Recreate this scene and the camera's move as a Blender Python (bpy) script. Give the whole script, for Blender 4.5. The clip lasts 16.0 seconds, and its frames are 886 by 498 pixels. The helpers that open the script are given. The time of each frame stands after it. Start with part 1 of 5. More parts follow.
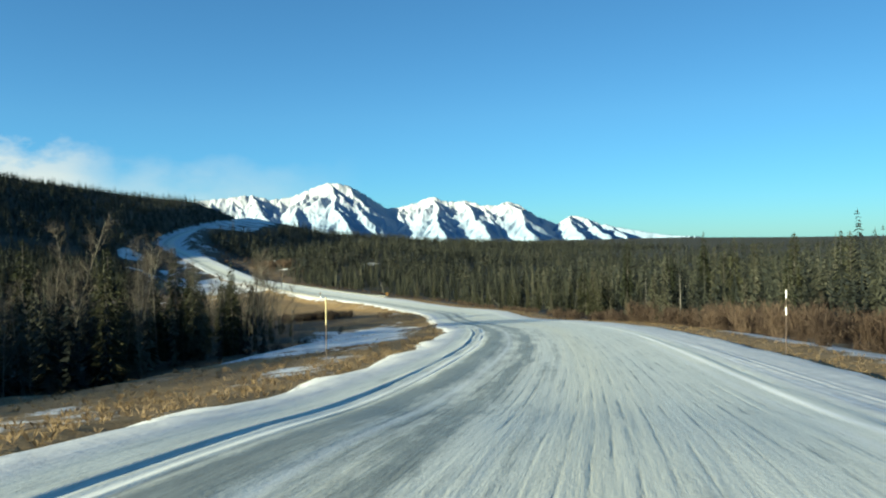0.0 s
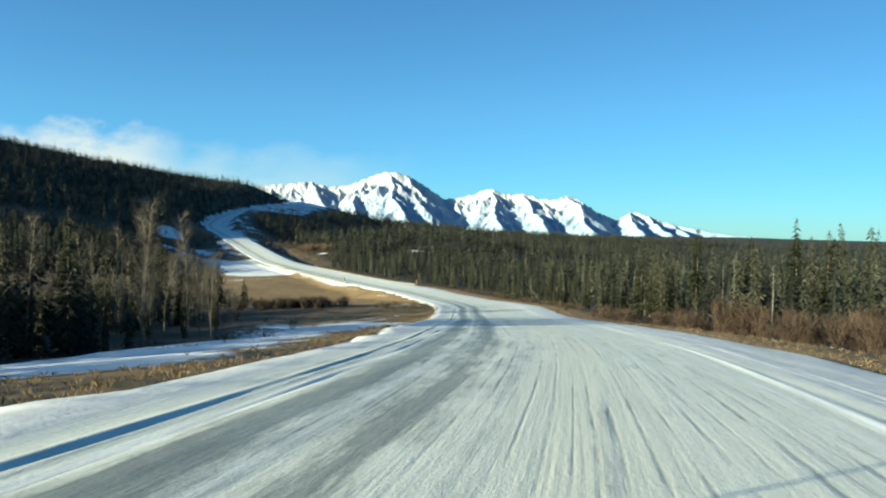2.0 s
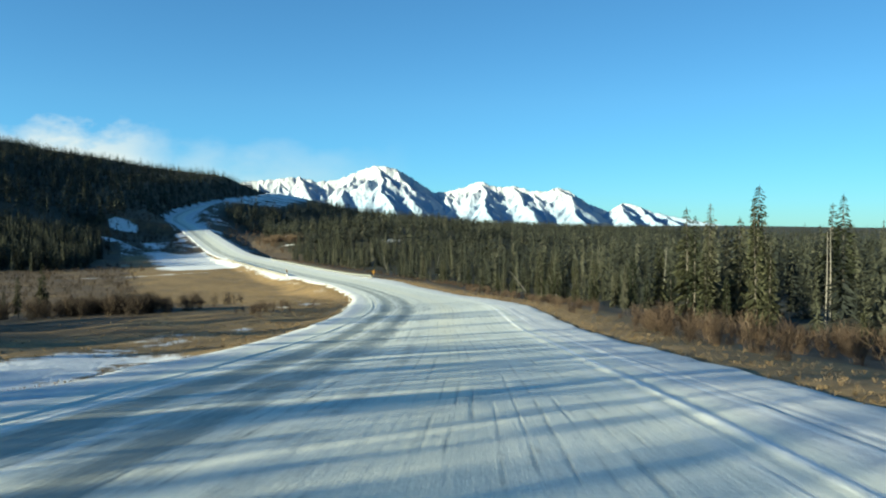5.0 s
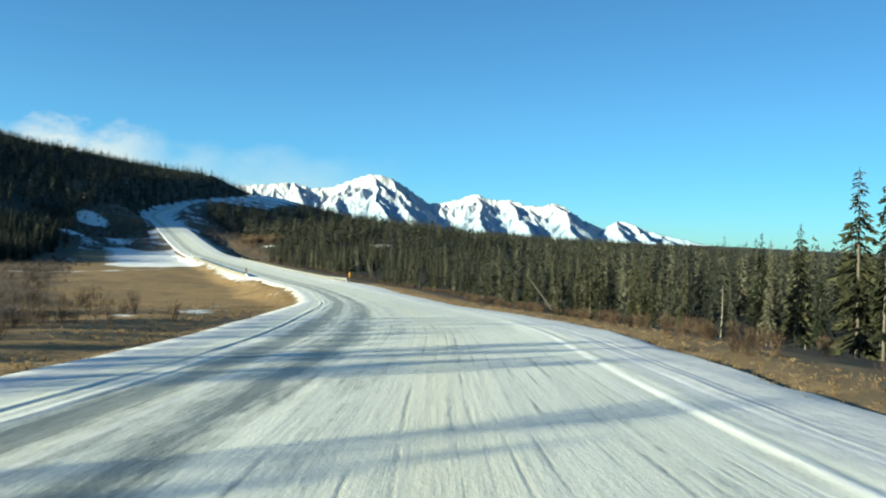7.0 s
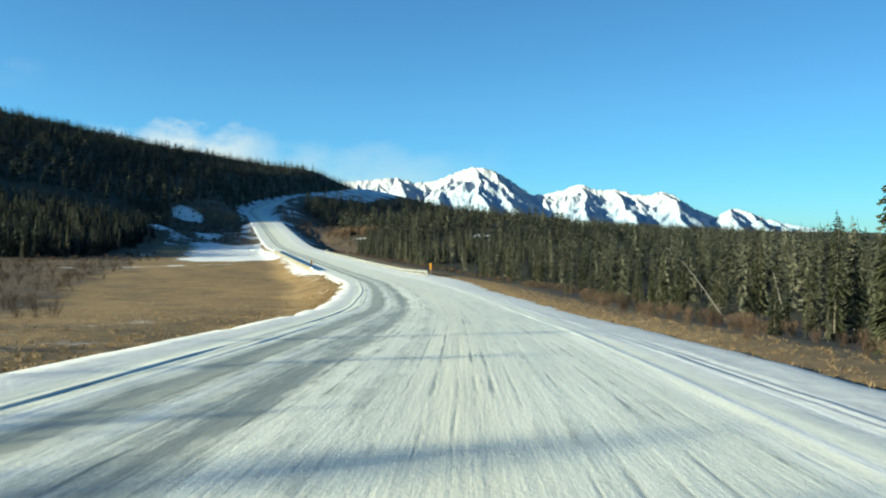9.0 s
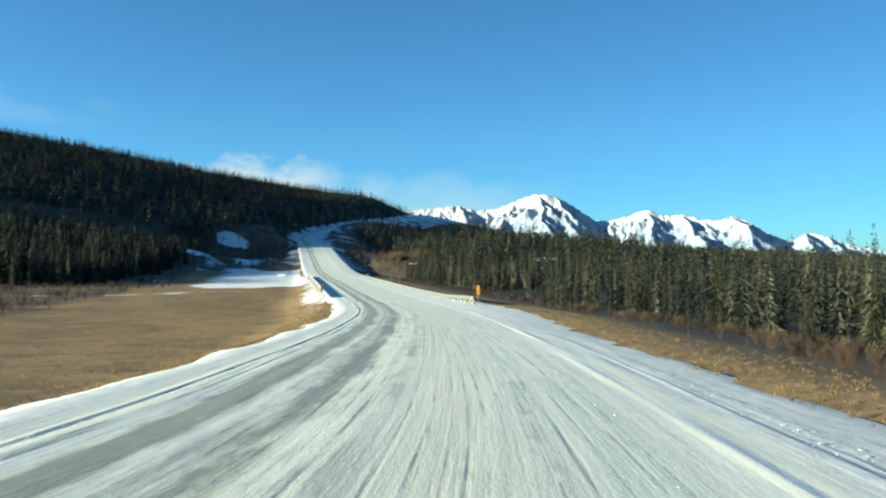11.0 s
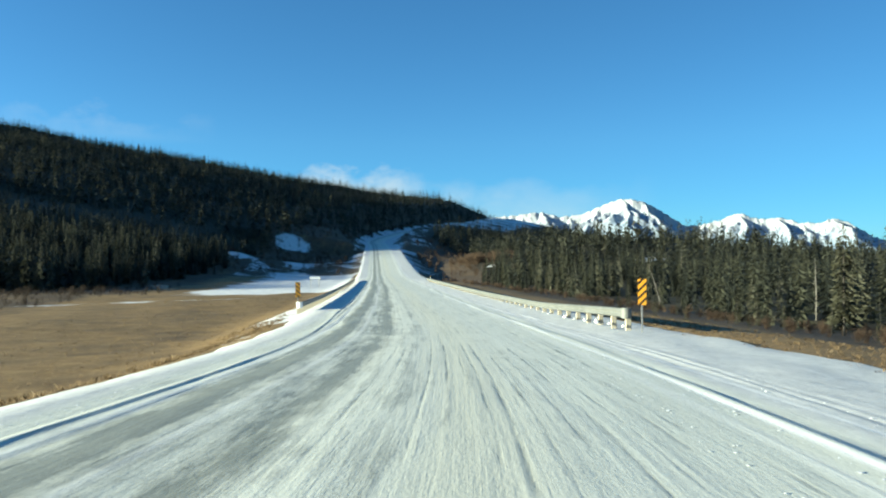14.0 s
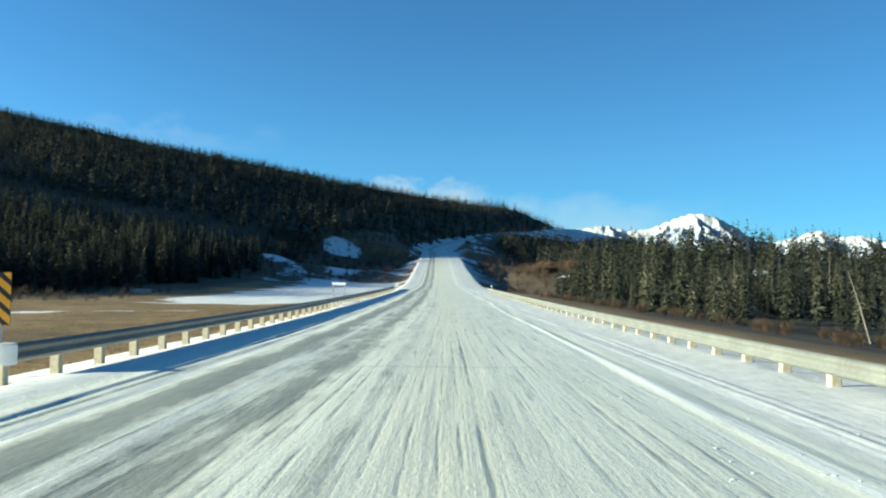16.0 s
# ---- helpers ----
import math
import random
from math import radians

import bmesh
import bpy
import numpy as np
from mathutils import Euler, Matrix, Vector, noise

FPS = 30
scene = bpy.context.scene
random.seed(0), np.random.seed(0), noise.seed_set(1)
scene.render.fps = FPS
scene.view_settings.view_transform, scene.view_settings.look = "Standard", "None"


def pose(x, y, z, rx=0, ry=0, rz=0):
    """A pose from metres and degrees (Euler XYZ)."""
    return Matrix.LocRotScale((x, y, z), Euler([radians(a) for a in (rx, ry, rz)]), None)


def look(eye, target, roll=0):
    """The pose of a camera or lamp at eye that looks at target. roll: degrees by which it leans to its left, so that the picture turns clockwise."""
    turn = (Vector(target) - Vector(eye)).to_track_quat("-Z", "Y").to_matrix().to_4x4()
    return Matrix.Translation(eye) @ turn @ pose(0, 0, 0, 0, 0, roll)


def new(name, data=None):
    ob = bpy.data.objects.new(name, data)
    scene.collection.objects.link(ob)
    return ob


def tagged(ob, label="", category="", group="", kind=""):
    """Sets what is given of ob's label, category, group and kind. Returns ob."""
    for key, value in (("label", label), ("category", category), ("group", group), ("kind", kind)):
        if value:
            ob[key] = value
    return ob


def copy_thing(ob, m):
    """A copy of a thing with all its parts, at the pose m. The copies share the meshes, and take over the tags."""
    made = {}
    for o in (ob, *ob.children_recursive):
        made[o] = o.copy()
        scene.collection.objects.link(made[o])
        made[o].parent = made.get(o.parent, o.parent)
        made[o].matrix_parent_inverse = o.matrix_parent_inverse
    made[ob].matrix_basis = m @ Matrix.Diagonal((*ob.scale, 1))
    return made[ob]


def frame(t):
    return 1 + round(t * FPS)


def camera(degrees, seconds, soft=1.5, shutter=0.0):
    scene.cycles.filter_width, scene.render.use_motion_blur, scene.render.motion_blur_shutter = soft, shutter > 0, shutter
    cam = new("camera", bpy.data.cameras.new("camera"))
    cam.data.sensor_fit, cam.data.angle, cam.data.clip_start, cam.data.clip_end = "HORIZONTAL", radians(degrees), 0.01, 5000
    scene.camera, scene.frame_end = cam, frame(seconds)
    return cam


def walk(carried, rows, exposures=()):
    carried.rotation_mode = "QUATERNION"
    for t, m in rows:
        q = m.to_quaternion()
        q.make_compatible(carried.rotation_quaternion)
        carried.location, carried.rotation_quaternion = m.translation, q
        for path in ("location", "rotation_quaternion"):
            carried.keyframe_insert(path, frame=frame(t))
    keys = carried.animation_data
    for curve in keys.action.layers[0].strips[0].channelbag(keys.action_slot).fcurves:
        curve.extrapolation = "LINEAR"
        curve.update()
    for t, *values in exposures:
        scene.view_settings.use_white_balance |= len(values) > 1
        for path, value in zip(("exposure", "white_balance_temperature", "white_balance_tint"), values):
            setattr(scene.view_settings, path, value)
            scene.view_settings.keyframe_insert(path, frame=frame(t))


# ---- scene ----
cam = camera(59.7, 16.0, soft=2.1)
PATH = [
    (0, (-77.659, -226.435, 10.994), (-76.757, -224.65, 10.97), -1.5),
    (0.5, (-73.37, -220.943, 10.148), (-72.547, -219.12, 10.101), -0.7),
    (1, (-68.97, -215.408, 9.439), (-68.221, -213.555, 9.382), -1.4),
    (1.5, (-64.749, -209.686, 8.914), (-64.01, -207.828, 8.866), -1.0),
    (2, (-60.626, -203.835, 8.323), (-59.858, -201.988, 8.28), 0.5),
    (2.5, (-56.686, -197.802, 7.807), (-55.908, -195.959, 7.795), 1.3),
    (3, (-52.904, -191.855, 7.294), (-52.114, -190.018, 7.276), 1.5),
    (3.5, (-49.289, -185.699, 6.566), (-48.51, -183.857, 6.518), 0.3),
    (4, (-45.639, -179.404, 5.991), (-44.866, -177.56, 5.964), -0.1),
    (6.5, (-28.675, -144.377, 2.341), (-27.852, -142.557, 2.231), -0.2),
    (7, (-26.054, -137.403, 1.71), (-25.25, -135.572, 1.684), 1.8),
    (7.5, (-23.083, -131.237, 1.139), (-22.332, -129.384, 1.099), 0.7),
    (8, (-20.156, -124.851, 0.62), (-19.465, -122.974, 0.573), -0.1),
    (8.5, (-17.436, -118.181, 0.365), (-16.825, -116.278, 0.293), 0.7),
    (9, (-14.835, -111.639, 0.104), (-14.283, -109.717, 0.054), 0.7),
    (11.5, (-3.143, -72.615, -2.516), (-2.774, -70.65, -2.489), 0.6),
    (12, (-1.829, -65.441, -3.003), (-1.479, -63.472, -2.978), 1.3),
    (12.5, (-0.066, -58.313, -3.131), (0.241, -56.337, -3.108), 1.2),
    (13, (1.223, -50.234, -3.536), (1.475, -48.251, -3.461), 0.2),
    (13.5, (2.793, -41.99, -3.77), (3.012, -40.003, -3.689), -0.5),
    (14, (3.9, -33.825, -4.112), (4.082, -31.834, -4.068), -0.3),
    (14.5, (5.176, -25.108, -4.337), (5.304, -23.113, -4.265), 0.0),
    (15, (5.978, -16.128, -4.596), (6.089, -14.134, -4.503), 0.2),
    (15.5, (6.645, -7.434, -4.92), (6.723, -5.439, -4.815), 0.5),
    (16, (6.798, 1.408, -5.044), (6.816, 3.407, -4.97), 1.0),
]
walk(cam, [(t, look(eye, target, roll)) for t, eye, target, roll in PATH], exposures=[(0, 1.85, 6750, 0), (0.5, 1.88, 6750, 0), (1.5, 1.95, 6750, 0), (9, 1.93, 6650, 0), (11.5, 1.88, 6450, 0), (16, 1.85, 6350, 0)])

# ---------------------------------------------------------------- world, sun
SUN_AZ, SUN_EL = radians(260), radians(9.8)
world = bpy.data.worlds.new("world")
scene.world = world
world.use_nodes = True
wn, wl = world.node_tree.nodes, world.node_tree.links
wn.clear()
w_out = wn.new("ShaderNodeOutputWorld")
w_bg = wn.new("ShaderNodeBackground")
w_sky = wn.new("ShaderNodeTexSky")
w_sky.sky_type = "NISHITA"
w_sky.sun_disc = False
w_sky.sun_elevation, w_sky.sun_rotation = SUN_EL, SUN_AZ
w_sky.altitude, w_sky.air_density, w_sky.dust_density, w_sky.ozone_density = 2000, 1.0, 0.0, 5.0
w_bg.inputs["Strength"].default_value = 0.063


def w_math(op, a, b=0.0, clamp=False):
    n = wn.new("ShaderNodeMath")
    n.operation, n.use_clamp = op, clamp
    for value, slot in ((a, n.inputs[0]), (b, n.inputs[1])):
        if hasattr(value, "is_linked"):
            wl.new(value, slot)
        else:
            slot.default_value = value
    return n.outputs[0]


# low fair-weather cloud over the hill
w_dir = wn.new("ShaderNodeTexCoord").outputs["Generated"]
w_xyz = wn.new("ShaderNodeSeparateXYZ")
wl.new(w_dir, w_xyz.inputs[0])
w_az = w_math("ARCTAN2", w_xyz.outputs[0], w_xyz.outputs[1])
w_el = w_math("ARCSINE", w_xyz.outputs[2])
w_map = wn.new("ShaderNodeMapping")
w_map.inputs["Scale"].default_value = (1, 1, 1.7)
wl.new(w_dir, w_map.inputs["Vector"])
w_noise = wn.new("ShaderNodeTexNoise")
w_noise.inputs["Scale"].default_value, w_noise.inputs["Detail"].default_value, w_noise.inputs["Roughness"].default_value = 16.0, 6.0, 0.55
wl.new(w_map.outputs[0], w_noise.inputs["Vector"])


def w_cloud(az, half, top, soft, power):
    side = w_math("SUBTRACT", 1.0, w_math("POWER", w_math("ABSOLUTE", w_math("DIVIDE", w_math("SUBTRACT", w_az, radians(az)), radians(half))), 2.0), True)
    lid = w_math("DIVIDE", w_math("SUBTRACT", w_math("ADD", radians(top), w_math("MULTIPLY", w_math("SUBTRACT", w_noise.outputs["Fac"], 0.5), radians(5.0))), w_el), radians(soft), True)
    return w_math("MULTIPLY", w_math("MULTIPLY", side, lid), power)


w_mask = w_math("ADD", w_cloud(-2.5, 6.5, 7.1, 1.2, 0.72), w_cloud(4, 17, 6.3, 3.0, 0.42), True)
w_mask = w_math("ADD", w_mask, w_math("MULTIPLY", w_cloud(-19, 8, 10.6, 1.6, 0.3), w_math("MULTIPLY", w_math("SUBTRACT", w_el, radians(8.6)), 35.0, True)), True)
w_tint = wn.new("ShaderNodeMix")
w_tint.data_type, w_tint.blend_type = "RGBA", "MULTIPLY"
w_tint.inputs[0].default_value = 1.0
w_tint.inputs[7].default_value = (0.82, 0.97, 0.91, 1)
wl.new(w_sky.outputs[0], w_tint.inputs[6])
w_low = wn.new("ShaderNodeMix")
w_low.data_type, w_low.blend_type = "RGBA", "MULTIPLY"
wl.new(w_math("SUBTRACT", 1.0, w_math("DIVIDE", w_math("ABSOLUTE", w_el), radians(9)), True), w_low.inputs[0])
wl.new(w_tint.outputs[2], w_low.inputs[6])
w_low.inputs[7].default_value = (0.66, 0.86, 0.98, 1)
w_mix = wn.new("ShaderNodeMix")
w_mix.data_type = "RGBA"
wl.new(w_mask, w_mix.inputs[0])
# brighter towards the sun's side
w_gain = wn.new("ShaderNodeVectorMath")
w_gain.operation = "SCALE"
wl.new(w_low.outputs[2], w_gain.inputs[0])
wl.new(w_math("ADD", 1.0, w_math("MULTIPLY", w_math("COSINE", w_math("ADD", w_az, radians(75))), 0.30)), w_gain.inputs[3])
wl.new(w_gain.outputs[0], w_mix.inputs[6])
w_mix.inputs[7].default_value = (3.6, 3.8, 3.8, 1)
wl.new(w_mix.outputs[2], w_bg.inputs["Color"])
wl.new(w_bg.outputs[0], w_out.inputs["Surface"])

sun = new("sun", bpy.data.lights.new("sun", "SUN"))
sun.data.energy, sun.data.angle, sun.data.color = 4.7, radians(0.55), (1.0, 0.95, 0.72)
SUN_WAY = Vector((math.sin(SUN_AZ) * math.cos(SUN_EL), math.cos(SUN_AZ) * math.cos(SUN_EL), math.sin(SUN_EL)))
sun.matrix_world = look(SUN_WAY * 500, (0, 0, 0))


# ---------------------------------------------------------------- materials
def material(name):
    m = bpy.data.materials.new(name)
    m.use_nodes = True
    nt = m.node_tree
    return m, nt, nt.nodes["Principled BSDF"]


def node(nt, kind, **values):
    n = nt.nodes.new(kind)
    for key, value in values.items():
        n.inputs[key].default_value = value
    return n


def ramp(nt, source, stops):
    n = nt.nodes.new("ShaderNodeValToRGB")
    els = n.color_ramp.elements
    while len(els) < len(stops):
        els.new(0.5)
    for e, (p, c) in zip(els, stops):
        e.position, e.color = p, (*c, 1)
    nt.links.new(source, n.inputs["Fac"])
    return n.outputs["Color"]


def mixed(nt, fac, a, b):
    n = nt.nodes.new("ShaderNodeMix")
    n.data_type = "RGBA"
    for value, slot in ((fac, n.inputs[0]), (a, n.inputs[6]), (b, n.inputs[7])):
        if hasattr(value, "is_linked"):
            nt.links.new(value, slot)
        else:
            slot.default_value = value if isinstance(value, (int, float)) else (*value, 1)
    return n.outputs[2]


def math_node(nt, op, a, b=0.0, clamp=False):
    n = nt.nodes.new("ShaderNodeMath")
    n.operation, n.use_clamp = op, clamp
    for value, slot in ((a, n.inputs[0]), (b, n.inputs[1])):
        if hasattr(value, "is_linked"):
            nt.links.new(value, slot)
        else:
            slot.default_value = value
    return n.outputs[0]


def noise_of(nt, vector, scale, detail=4.0, rough=0.55):
    n = node(nt, "ShaderNodeTexNoise", Scale=scale, Detail=detail, Roughness=rough)
    nt.links.new(vector, n.inputs["Vector"])
    return n.outputs["Fac"]


def spaced(nt, vector, size):
    n = nt.nodes.new("ShaderNodeMapping")
    n.inputs["Scale"].default_value = size
    nt.links.new(vector, n.inputs["Vector"])
    return n.outputs[0]


def bumped(nt, bsdf, height, strength, distance):
    n = node(nt, "ShaderNodeBump", Strength=strength, Distance=distance)
    nt.links.new(height, n.inputs["Height"])
    nt.links.new(n.outputs[0], bsdf.inputs["Normal"])


def here(nt, kind="Object"):
    return nt.nodes.new("ShaderNodeTexCoord").outputs[kind]


def varied(name, dark, light, scale=3.0, rough=0.8, metallic=0.0, bump=0.3, depth=0.01, fine=8.0):
    """Two-scale mottled surface between two tones."""
    m, nt, b = material(name)
    v = here(nt)
    big, small = noise_of(nt, v, scale), noise_of(nt, v, scale * fine, 3.0)
    both = math_node(nt, "ADD", math_node(nt, "MULTIPLY", big, 0.6), math_node(nt, "MULTIPLY", small, 0.4))
    nt.links.new(ramp(nt, both, [(0.34, dark), (0.66, light)]), b.inputs["Base Color"])
    b.inputs["Roughness"].default_value, b.inputs["Metallic"].default_value = rough, metallic
    bumped(nt, b, small, bump, depth)
    return m


def foliage(name, tones, rough=0.75):
    """Tone by each tree and by each spray of needles."""
    m, nt, b = material(name)
    tone = nt.nodes.new("ShaderNodeAttribute")
    tone.attribute_name = "tone"
    isl = nt.nodes.new("ShaderNodeNewGeometry").outputs["Random Per Island"]
    f = math_node(nt, "ADD", math_node(nt, "MULTIPLY", tone.outputs["Fac"], 0.8), math_node(nt, "MULTIPLY", isl, 0.2))
    c = ramp(nt, f, tones)
    nt.links.new(c, b.inputs["Base Color"])
    b.inputs["Roughness"].default_value = rough
    b.inputs["Specular IOR Level"].default_value = 0.2
    thin, both = nt.nodes.new("ShaderNodeBsdfTranslucent"), node(nt, "ShaderNodeMixShader", Fac=0.35)
    nt.links.new(c, thin.inputs["Color"])
    nt.links.new(b.outputs[0], both.inputs[1])
    nt.links.new(thin.outputs[0], both.inputs[2])
    nt.links.new(both.outputs[0], nt.nodes["Material Output"].inputs["Surface"])
    return m


def foliage_single(name, tones, rough=0.75):
    m, nt, b = material(name)
    rnd = nt.nodes.new("ShaderNodeObjectInfo").outputs["Random"]
    isl = nt.nodes.new("ShaderNodeNewGeometry").outputs["Random Per Island"]
    f = math_node(nt, "ADD", math_node(nt, "MULTIPLY", rnd, 0.75), math_node(nt, "MULTIPLY", isl, 0.25))
    c = ramp(nt, f, tones)
    nt.links.new(c, b.inputs["Base Color"])
    b.inputs["Roughness"].default_value = rough
    b.inputs["Specular IOR Level"].default_value = 0.2
    thin, both = nt.nodes.new("ShaderNodeBsdfTranslucent"), node(nt, "ShaderNodeMixShader", Fac=0.35)
    nt.links.new(c, thin.inputs["Color"])
    nt.links.new(b.outputs[0], both.inputs[1])
    nt.links.new(thin.outputs[0], both.inputs[2])
    nt.links.new(both.outputs[0], nt.nodes["Material Output"].inputs["Surface"])
    return m


# far needles carry haze in their colour: dark tones lifted and bluer
SPRUCE_HAZE_TONES = [(0.05, (0.016, 0.020, 0.019)), (0.35, (0.031, 0.036, 0.029)), (0.65, (0.066, 0.068, 0.045)), (0.95, (0.132, 0.128, 0.092))]
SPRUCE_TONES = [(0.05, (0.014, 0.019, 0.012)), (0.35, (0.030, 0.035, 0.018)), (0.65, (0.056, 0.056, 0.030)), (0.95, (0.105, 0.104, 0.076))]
M_SPRUCE_FAR = foliage("spruce needles far in haze", SPRUCE_HAZE_TONES)
M_SPRUCE = foliage_single("spruce needles", SPRUCE_TONES)
M_BARK = varied("spruce bark", (0.04, 0.034, 0.028), (0.10, 0.088, 0.072), 4.0, 0.9)
M_SNAG = varied("weathered dead wood", (0.09, 0.083, 0.072), (0.21, 0.195, 0.17), 3.0, 0.85)
M_ASPEN = varied("aspen bark", (0.045, 0.038, 0.03), (0.20, 0.175, 0.13), 0.7, 0.8)
M_TWIG = varied("bare aspen twigs", (0.026, 0.021, 0.016), (0.066, 0.052, 0.037), 2.0, 0.9)
M_WILLOW = foliage("bare willow stems", [(0.1, (0.050, 0.034, 0.025)), (0.5, (0.085, 0.057, 0.040)), (0.9, (0.138, 0.096, 0.064))])
M_SCRUB = foliage("dark leafless scrub", [(0.1, (0.026, 0.020, 0.016)), (0.5, (0.050, 0.037, 0.028)), (0.9, (0.095, 0.068, 0.048))])
M_GRASS = foliage("dry grass blades", [(0.1, (0.095, 0.064, 0.034)), (0.5, (0.155, 0.106, 0.058)), (0.9, (0.23, 0.165, 0.095))])
M_RAIL = varied("galvanised rail", (0.108, 0.114, 0.104), (0.172, 0.178, 0.164), 1.5, 0.6, 0.1, 0.15, 0.003)
M_POST = varied("weathered timber post", (0.30, 0.26, 0.19), (0.52, 0.47, 0.37), 5.0, 0.85)
M_SNOW = varied("clean snow", (0.72, 0.74, 0.77), (0.88, 0.88, 0.88), 1.2, 0.6, 0.0, 0.4, 0.03)
M_WHITE = varied("white paint", (0.70, 0.70, 0.68), (0.82, 0.82, 0.80), 6.0, 0.5)
M_ORANGE = varied("amber reflective sheeting", (0.85, 0.36, 0.02), (0.95, 0.46, 0.04), 8.0, 0.4)
M_BLACK = varied("black sheeting", (0.015, 0.013, 0.012), (0.035, 0.03, 0.028), 8.0, 0.5)
M_STEEL = varied("sign post steel", (0.25, 0.25, 0.25), (0.45, 0.45, 0.44), 6.0, 0.5, 0.6)
M_RUST = varied("rusted steel rod", (0.05, 0.035, 0.028), (0.11, 0.075, 0.055), 12.0, 0.7, 0.2)
M_YELLOW = varied("pale yellow sheeting", (0.40, 0.34, 0.17), (0.50, 0.43, 0.23), 10.0, 0.5)
M_LOG = varied("grey timber", (0.28, 0.24, 0.20), (0.5, 0.44, 0.37), 4.0, 0.85)


def ground_material():
    m, nt, b = material("ground")
    v = here(nt)
    a = nt.nodes.new("ShaderNodeAttribute")
    a.attribute_name = "cover"
    sep = nt.nodes.new("ShaderNodeSeparateColor")
    nt.links.new(a.outputs["Color"], sep.inputs[0])
    snow, brush = sep.outputs[0], sep.outputs[1]
    n1, n2, n3 = noise_of(nt, v, 0.12, 5), noise_of(nt, v, 0.9, 5, 0.65), noise_of(nt, v, 7.0, 4, 0.7)
    tan = ramp(nt, math_node(nt, "ADD", math_node(nt, "MULTIPLY", n2, 0.5), math_node(nt, "MULTIPLY", n3, 0.5)),
               [(0.3, (0.13, 0.082, 0.036)), (0.5, (0.25, 0.162, 0.073)), (0.7, (0.37, 0.262, 0.13))])
    scrub = ramp(nt, math_node(nt, "ADD", math_node(nt, "MULTIPLY", n2, 0.5), math_node(nt, "MULTIPLY", n3, 0.5)),
                 [(0.3, (0.045, 0.034, 0.025)), (0.55, (0.10, 0.072, 0.048)), (0.75, (0.19, 0.135, 0.088))])
    soil = mixed(nt, brush, tan, scrub)
    # darker ground inside the woods
    dark_floor = ramp(nt, n2, [(0.3, (0.02, 0.02, 0.012)), (0.7, (0.055, 0.05, 0.032))])
    soil = mixed(nt, sep.outputs[2], soil, dark_floor)
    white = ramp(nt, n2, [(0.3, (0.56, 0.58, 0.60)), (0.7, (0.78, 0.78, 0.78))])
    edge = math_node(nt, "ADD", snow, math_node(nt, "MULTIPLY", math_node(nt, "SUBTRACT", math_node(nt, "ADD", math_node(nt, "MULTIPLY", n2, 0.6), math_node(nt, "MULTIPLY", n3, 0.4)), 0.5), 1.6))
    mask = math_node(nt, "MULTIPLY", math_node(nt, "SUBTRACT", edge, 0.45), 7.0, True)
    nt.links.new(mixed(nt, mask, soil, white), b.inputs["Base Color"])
    b.inputs["Roughness"].default_value = 0.85
    b.inputs["Specular IOR Level"].default_value = 0.2
    bumped(nt, b, math_node(nt, "ADD", n2, math_node(nt, "MULTIPLY", n3, 0.4)), 0.6, 0.12)
    return m


